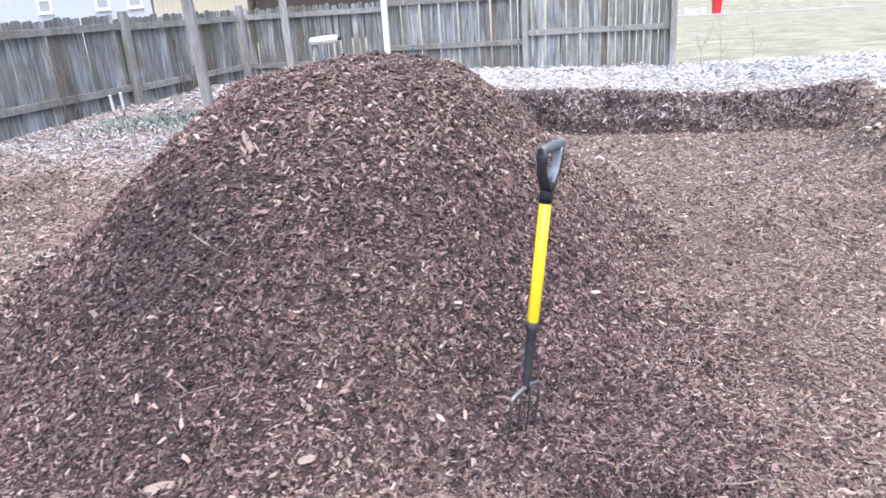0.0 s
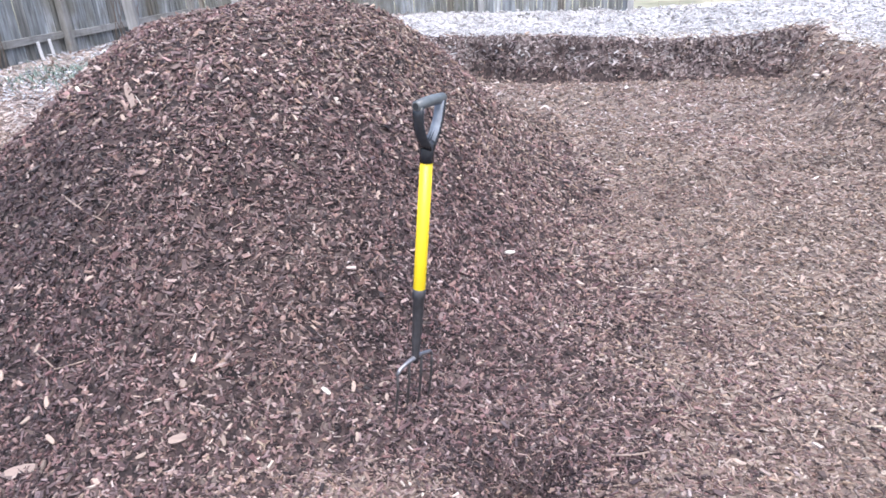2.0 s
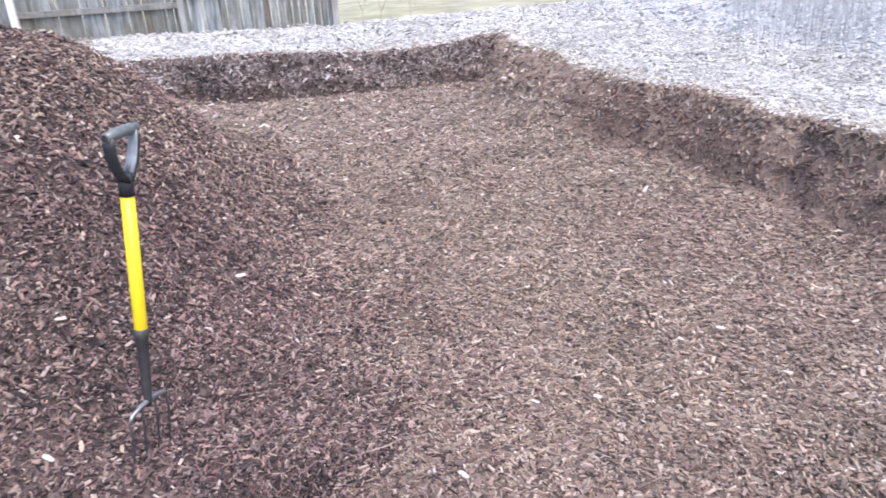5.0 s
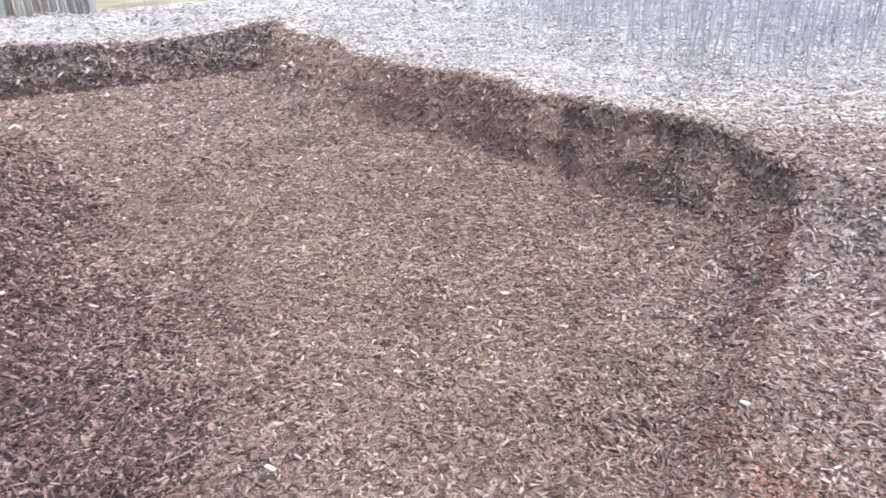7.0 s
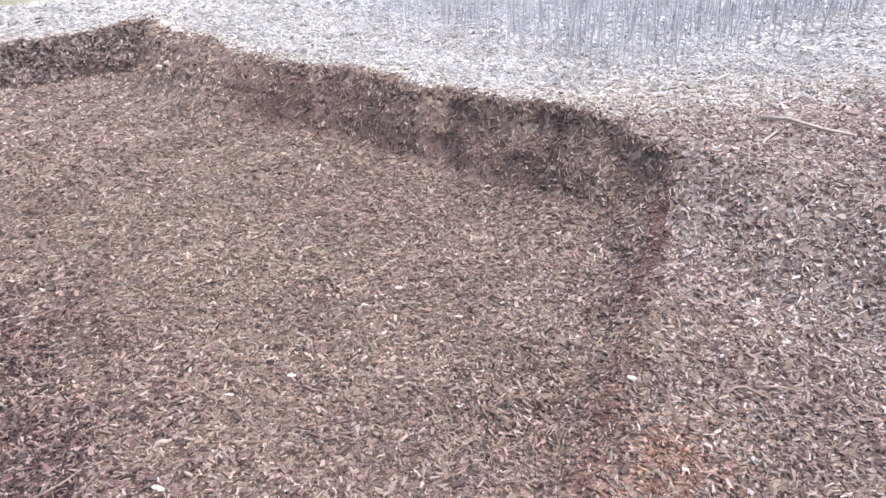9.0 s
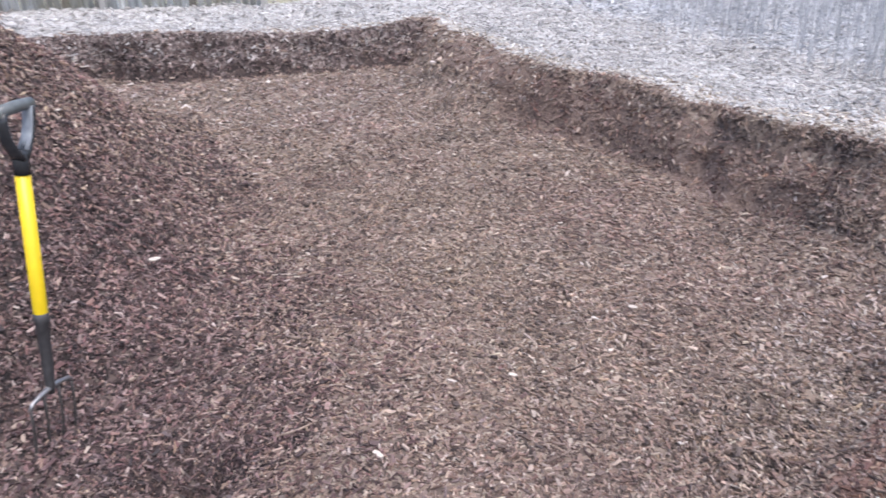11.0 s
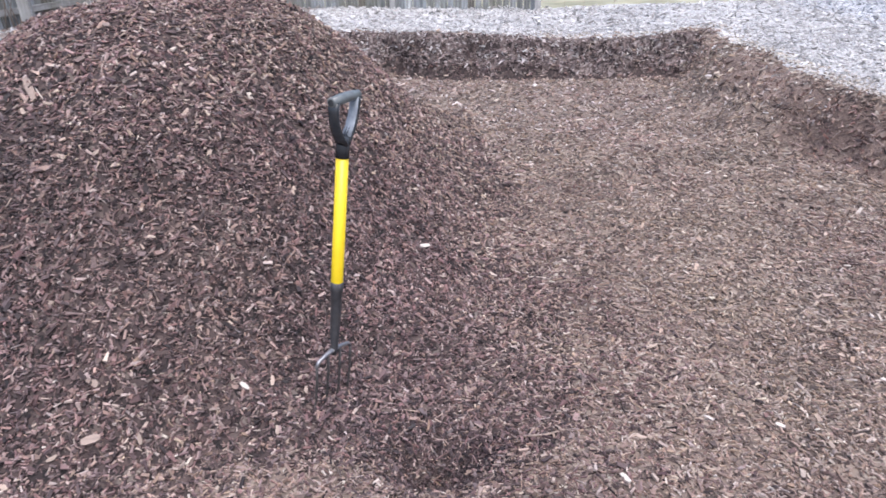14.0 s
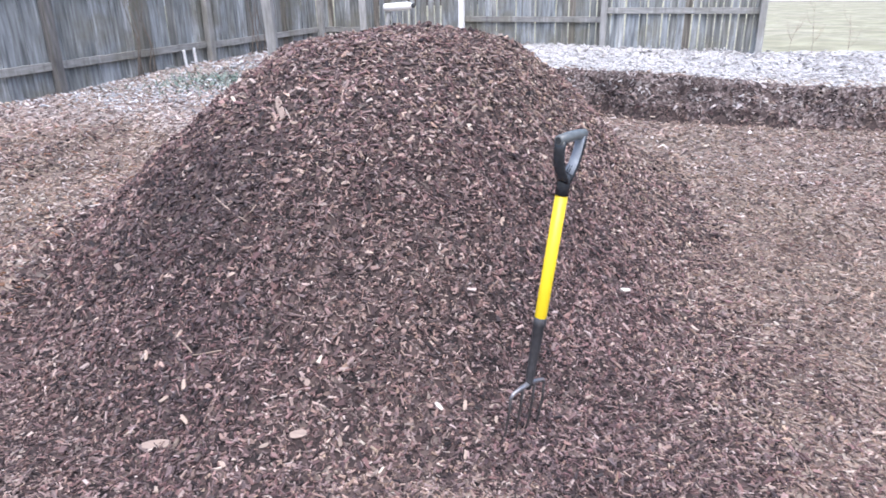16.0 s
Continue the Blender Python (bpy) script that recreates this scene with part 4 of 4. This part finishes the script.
def shed(x, y, w, wall_mat, height, label):
    s = tagged(empty("shed", pose(x, y, -0.4)), label, "shed")
    bm = bmesh.new()
    box(bm, 0, 2.0, height / 2, w, 4, height)
    part("wall", bm, wall_mat, s)
    for k in range(int(w / 0.3)):
        bm = bmesh.new()
        box(bm, -w / 2 + 0.15 + k * 0.3, -0.015, height / 2, 0.27, 0.03, height - 0.02)
        part("board", bm, wall_mat, s)
    bm = bmesh.new()
    gable(bm, w / 2 + 0.2, -0.3, 4.3, height - 0.02, height + 1.4)
    part("roof", bm, mat_roof, s)


shed(-21.3, 42.0, 5.9, mat_tan, 3.6, "cream-sided garage with upright boards and a dark roof")
shed(-14.0, 42.0, 7.6, mat_dark, 3.4, "dark brown boarded shed behind the fence")


def far_house():
    """The long facade at the top of the far lawn."""
    h = tagged(empty("house", pose(18.8, 80.0, 0.2)), "long pale blue-grey house at the top of the lawn", "house")
    bm = bmesh.new()
    box(bm, 0, 4.0, 1.9, 15.6, 8, 4.6)
    part("wall", bm, mat_siding, h)
    for k in range(22):
        bm = bmesh.new()
        box(bm, 0, -0.012, 0.75 + k * 0.165, 15.6, 0.03, 0.15)
        part("siding_board", bm, mat_siding, h)
    bm = bmesh.new()
    box(bm, 0, -0.04, 0.30, 15.7, 0.12, 0.72)
    part("foundation", bm, mat_concrete, h, "pale concrete foundation")
    bm = bmesh.new()
    box(bm, -7.2, -0.06, 1.3, 0.95, 0.10, 2.1, 0.02)
    part("door", bm, mat_roof, h, "dark grey door")
    for x in (-4.0, 0.5, 4.6):
        bm = bmesh.new()
        for dx in (-0.5, 0.5):
            box(bm, x + dx, -0.06, 2.7, 0.12, 0.08, 1.4)
        for dz in (-0.66, 0.66):
            box(bm, x, -0.06, 2.7 + dz, 1.12, 0.08, 0.12)
        win = part("window", bm, mat_trim, h, "white window frame")
        bm = bmesh.new()
        box(bm, x, -0.04, 2.7, 0.9, 0.02, 1.24)
        part("pane", bm, mat_glass, win)
    bm = bmesh.new()
    gable(bm, 8.2, -0.5, 8.5, 4.15, 6.6)
    part("roof", bm, mat_roof, h)


far_house()


def low_hedge(n, seed):
    """A low dark strip of shrubs: a great many small leaves along the foot of the house."""
    rg = np.random.default_rng(seed)
    x = rg.uniform(17.2, 24.2, n)
    y = 79.3 + rg.normal(0, 0.14, n)
    z = land(x, y) + rg.uniform(0.0, 0.42, n) * (0.55 + 0.45 * vnoise(x * 1.4, y * 0, 77))
    a, b = rg.uniform(0, 6.28, n), rg.uniform(-0.6, 0.6, n)
    t = np.stack([np.cos(a) * np.cos(b), np.sin(a) * np.cos(b), np.sin(b)], -1) * 0.05
    w = np.stack([-np.sin(a), np.cos(a), 0.6 * np.cos(a)], -1) * 0.028
    c = np.stack([x, y, z], -1)
    co = np.stack([c - t, c - w, c + t, c + w], 1)
    return raw_mesh("low_hedge", co.reshape(-1, 3), np.arange(4 * n).reshape(-1, 4), [mat_vine])


tagged(new("low_hedge", low_hedge(3200, 9)), "low dark brown hedge along the foot of the house", "hedge", kind="stuff")


def red_bin(x, y):
    b = tagged(empty("red_bin", pose(x, y, float(land(x, y)), 0, 0, 8)), "red plastic bin standing on the far lawn", "bin")
    bm = bmesh.new()
    vs = box(bm, 0, 0, 0.5, 0.62, 0.6, 1.0, 0.04)
    for v in bm.verts:
        k = 0.82 + 0.18 * v.co.z
        v.co.x, v.co.y = v.co.x * k, v.co.y * k
    part("body", bm, mat_red, b)
    bm = bmesh.new()
    box(bm, 0, 0, 1.03, 0.70, 0.68, 0.07, 0.02)
    part("lid", bm, mat_red, b)


red_bin(11.65, 60.0)


def white_jug():
    """White plastic container on a slanted grey stake, behind the heap."""
    j = tagged(empty("plastic_container", pose(-3.87, 10.9, GZ - 0.02, 0, 0, -6)), "white plastic container resting on a slanted grey stake", "container")
    bm = bmesh.new()
    tube(bm, [((-0.25, 0, 0.66), 0.04), ((-0.235, 0, 0.66), 0.058), ((-0.05, 0, 0.67), 0.062), ((0.14, 0, 0.685), 0.060), ((0.20, 0, 0.69), 0.045), ((0.22, 0, 0.69), 0.03)], 18)
    part("body", bm, mat_tub, j)
    bm = bmesh.new()
    tube(bm, [((0.218, 0, 0.69), 0.034), ((0.26, 0, 0.69), 0.034)], 14)
    part("cap", bm, mat_black, j)
    bm = bmesh.new()
    tube(bm, [((-0.34, 0.02, -0.2), 0.035), ((-0.25, 0.02, 0.3), 0.035), ((-0.17, 0.02, 0.6), 0.034)], 10)
    part("stake", bm, mat_post, j)


white_jug()


def kerb_wall():
    bm = bmesh.new()
    box(bm, 0, 0, 0.12, 2.7, 0.4, 0.6, 0.03)
    for x in (-1.3, 0.0, 1.25):
        box(bm, x, -0.05, 0.16, 0.4, 0.55, 0.72, 0.03)
    ob = part("concrete_wall", bm, mat_concrete)
    ob.matrix_basis = pose(9.05, 58.0, float(land(9.05, 58.0)))
    tagged(ob, "low pale concrete wall with end blocks beside the far drive", "wall")


kerb_wall()
bm = bmesh.new()
box(bm, 0, 0, 0, 60, 3.2, 0.12, 0.02)
drive = part("driveway", bm, mat_drive)
drive.matrix_basis = pose(30.0, 52.5, float(land(30.0, 52.5)) + 0.02, -1.49, 0, 0)
tagged(drive, "pale concrete drive across the far lawn", "driveway", kind="structure")


def sapling(x, y, h, seed):
    """A bare young stem with a few thin side shoots."""
    r = random.Random(seed)
    s = tagged(empty("sapling", pose(x, y, float(land(x, y)) - 0.03)), "bare thin sapling standing on the bleached mulch", "sapling", "bare saplings by the lawn")
    bm = bmesh.new()
    lean = r.uniform(-0.12, 0.12)
    spine = [(lean * h * f * f + r.uniform(-0.01, 0.01), 0, h * f) for f in (0, 0.25, 0.5, 0.75, 1.0)]
    tube(bm, [(p, 0.0030 * (1 - 0.75 * i / 4)) for i, p in enumerate(spine)], 6)
    part("stem", bm, mat_twig, s)
    for k in range(5):
        bm = bmesh.new()
        p = Vector(spine[r.choice((1, 2, 3))])
        a = r.uniform(0, 6.28)
        tube(bm, [(p, 0.0018), (p + Vector((math.cos(a) * 0.08, math.sin(a) * 0.08, 0.10)), 0.0018), (p + Vector((math.cos(a) * 0.13, math.sin(a) * 0.13, 0.26)), 0.0013)], 5)
        part("shoot", bm, mat_twig, s)


sapling(2.02, 11.14, 0.85, 1)
sapling(1.77, 11.3, 0.45, 2)
sapling(2.48, 11.17, 0.60, 3)


def vine(y, h, seed):
    """Dry brown stems that climb the side fence."""
    r = random.Random(seed)
    x = float(fence_line(y)) + 0.10
    v = tagged(empty("dry_vine", pose(x, y, float(land(x, y)) - 0.03)), "dry brown vine climbing the weathered side fence", "vine", "dry vines on the fence")
    for k in range(5):
        bm = bmesh.new()
        oy, ph = r.uniform(-0.18, 0.18), r.uniform(0, 6.28)
        hh = h * r.uniform(0.6, 1.0)
        tube(bm, [((0.02 * math.sin(f * 5 + ph), oy + 0.09 * math.sin(f * 7 + ph) * f, hh * f), 0.007 * (1.1 - 0.7 * f)) for f in (0, 0.15, 0.3, 0.45, 0.6, 0.75, 0.9, 1.0)], 5)
        part("stem", bm, mat_vine, v)


vine(7.55, 1.2, 1)
vine(9.75, 1.1, 2)
vine(10.1, 0.9, 3)


def ground_cover(n, seed):
    rg = np.random.default_rng(seed)
    x, y = rg.normal(-4.75, 0.42, n), rg.normal(7.3, 0.45, n)
    z = land(x, y)
    a = rg.uniform(0, 6.28, n)
    ln, up = rg.uniform(0.03, 0.08, n), rg.uniform(0.02, 0.06, n)
    ca, sa = np.cos(a), np.sin(a)
    c = np.stack([np.stack([x - sa * 0.008, y + ca * 0.008, z + 0.005], -1), np.stack([x + sa * 0.008, y - ca * 0.008, z + 0.005], -1),
                  np.stack([x + ca * ln + sa * 0.004, y + sa * ln - ca * 0.004, z + up], -1), np.stack([x + ca * ln - sa * 0.004, y + sa * ln + ca * 0.004, z + up], -1)], 1)
    return raw_mesh("ground_cover", c.reshape(-1, 3), np.arange(4 * n).reshape(-1, 4), [mat_green])


tagged(new("ground_cover", ground_cover(900, 4)), "patch of low grey-green leaves on the bleached mulch", "ground cover", kind="stuff")

# ---- single chips, last: pieces of the mound and of the ground ----
chip_shapes = [single_chip(k) for k in range(16)]


def lay_chips(parent, n, x1, x2, y1, y2, want, seed):
    r = random.Random(seed)
    made = 0
    while made < n:
        x, y = r.uniform(x1, x2), r.uniform(y1, y2)
        if (float(mound(x, y)) > float(land(x, y)) + 0.01) != want:
            continue
        nn = Vector(normals(np.array([x]), np.array([y]))[0])
        ob = new("wood_chip", r.choice(chip_shapes))
        ob.parent = parent
        turn = nn.to_track_quat("Z", "Y").to_matrix().to_4x4() @ pose(0, 0, 0, r.uniform(-14, 14), r.uniform(-14, 14), r.uniform(0, 360))
        ob.matrix_basis = Matrix.Translation(Vector((x, y, float(top(x, y)) + 0.008))) @ turn
        made += 1


lay_chips(heap, 280, -2.9, 0.1, 1.6, 3.6, True, 5)
lay_chips(ground, 280, -0.6, 2.6, 1.0, 3.6, False, 6)


def marked_chip(parent, a, b, width, thick, mat, seed):
    """One chip that stands out, laid from a to b on the surface."""
    r = random.Random(seed)
    pa, pb = Vector((a[0], a[1], float(top(*a)) + 0.010)), Vector((b[0], b[1], float(top(*b)) + 0.010))
    d = pb - pa
    nn = Vector(normals(np.array([a[0]]), np.array([a[1]]))[0])
    side = d.cross(nn).normalized()
    up = side.cross(d).normalized()
    bm = bmesh.new()
    rings = []
    for f, w in ((0, 0.6), (0.3, 1.0), (0.7, 0.95), (1.0, 0.55)):
        c = pa + d * f + up * r.uniform(0, 0.003)
        rings.append([bm.verts.new(c + side * (u * w * width * r.uniform(0.85, 1.1) / 2) + up * (v * thick / 2)) for u, v in ((-1, -1), (1, -1), (1, 1), (-1, 1))])
    for p, q in zip(rings, rings[1:]):
        for k in range(4):
            bm.faces.new((p[k], p[(k + 1) % 4], q[(k + 1) % 4], q[k]))
    bm.faces.new(list(reversed(rings[0])))
    bm.faces.new(rings[-1])
    bmesh.ops.recalc_face_normals(bm, faces=bm.faces)
    part("wood_chip", bm, mat, parent)


mat_tan_chip = plain_material("tan_split_wood", (0.29, 0.225, 0.19), 0.8, 0, 0.2, 30, (0.3, 3, 3), 0.002)
mat_cream = plain_material("cream_split_wood", (0.50, 0.45, 0.40), 0.75, 0, 0.12, 30, (0.3, 3, 3), 0.001)
marked_chip(heap, (-1.751, 2.944), (-1.676, 2.847), 0.034, 0.008, mat_tan_chip, 1)
marked_chip(heap, (-1.745, 1.724), (-1.632, 1.732), 0.030, 0.009, mat_tan_chip, 2)
marked_chip(heap, (-1.211, 1.812), (-1.157, 1.831), 0.028, 0.010, mat_tan_chip, 3)
marked_chip(heap, (-0.178, 3.096), (-0.137, 3.141), 0.022, 0.007, mat_cream, 4)
marked_chip(heap, (-0.773, 2.075), (-0.745, 2.068), 0.016, 0.006, mat_cream, 5)
marked_chip(heap, (-1.242, 1.982), (-1.199, 1.962), 0.026, 0.008, mat_tan_chip, 6)
marked_chip(ground, (1.051, 1.975), (1.078, 1.959), 0.016, 0.006, mat_cream, 7)
marked_chip(ground, (1.743, 2.250), (1.764, 2.218), 0.018, 0.006, mat_cream, 8)
marked_chip(ground, (0.474, 1.735), (0.494, 1.701), 0.018, 0.006, mat_cream, 9)
marked_chip(ground, (1.854, 1.085), (1.873, 1.058), 0.020, 0.006, mat_cream, 10)
marked_chip(ground, (1.195, 0.808), (1.164, 0.730), 0.020, 0.007, mat_tan_chip, 11)
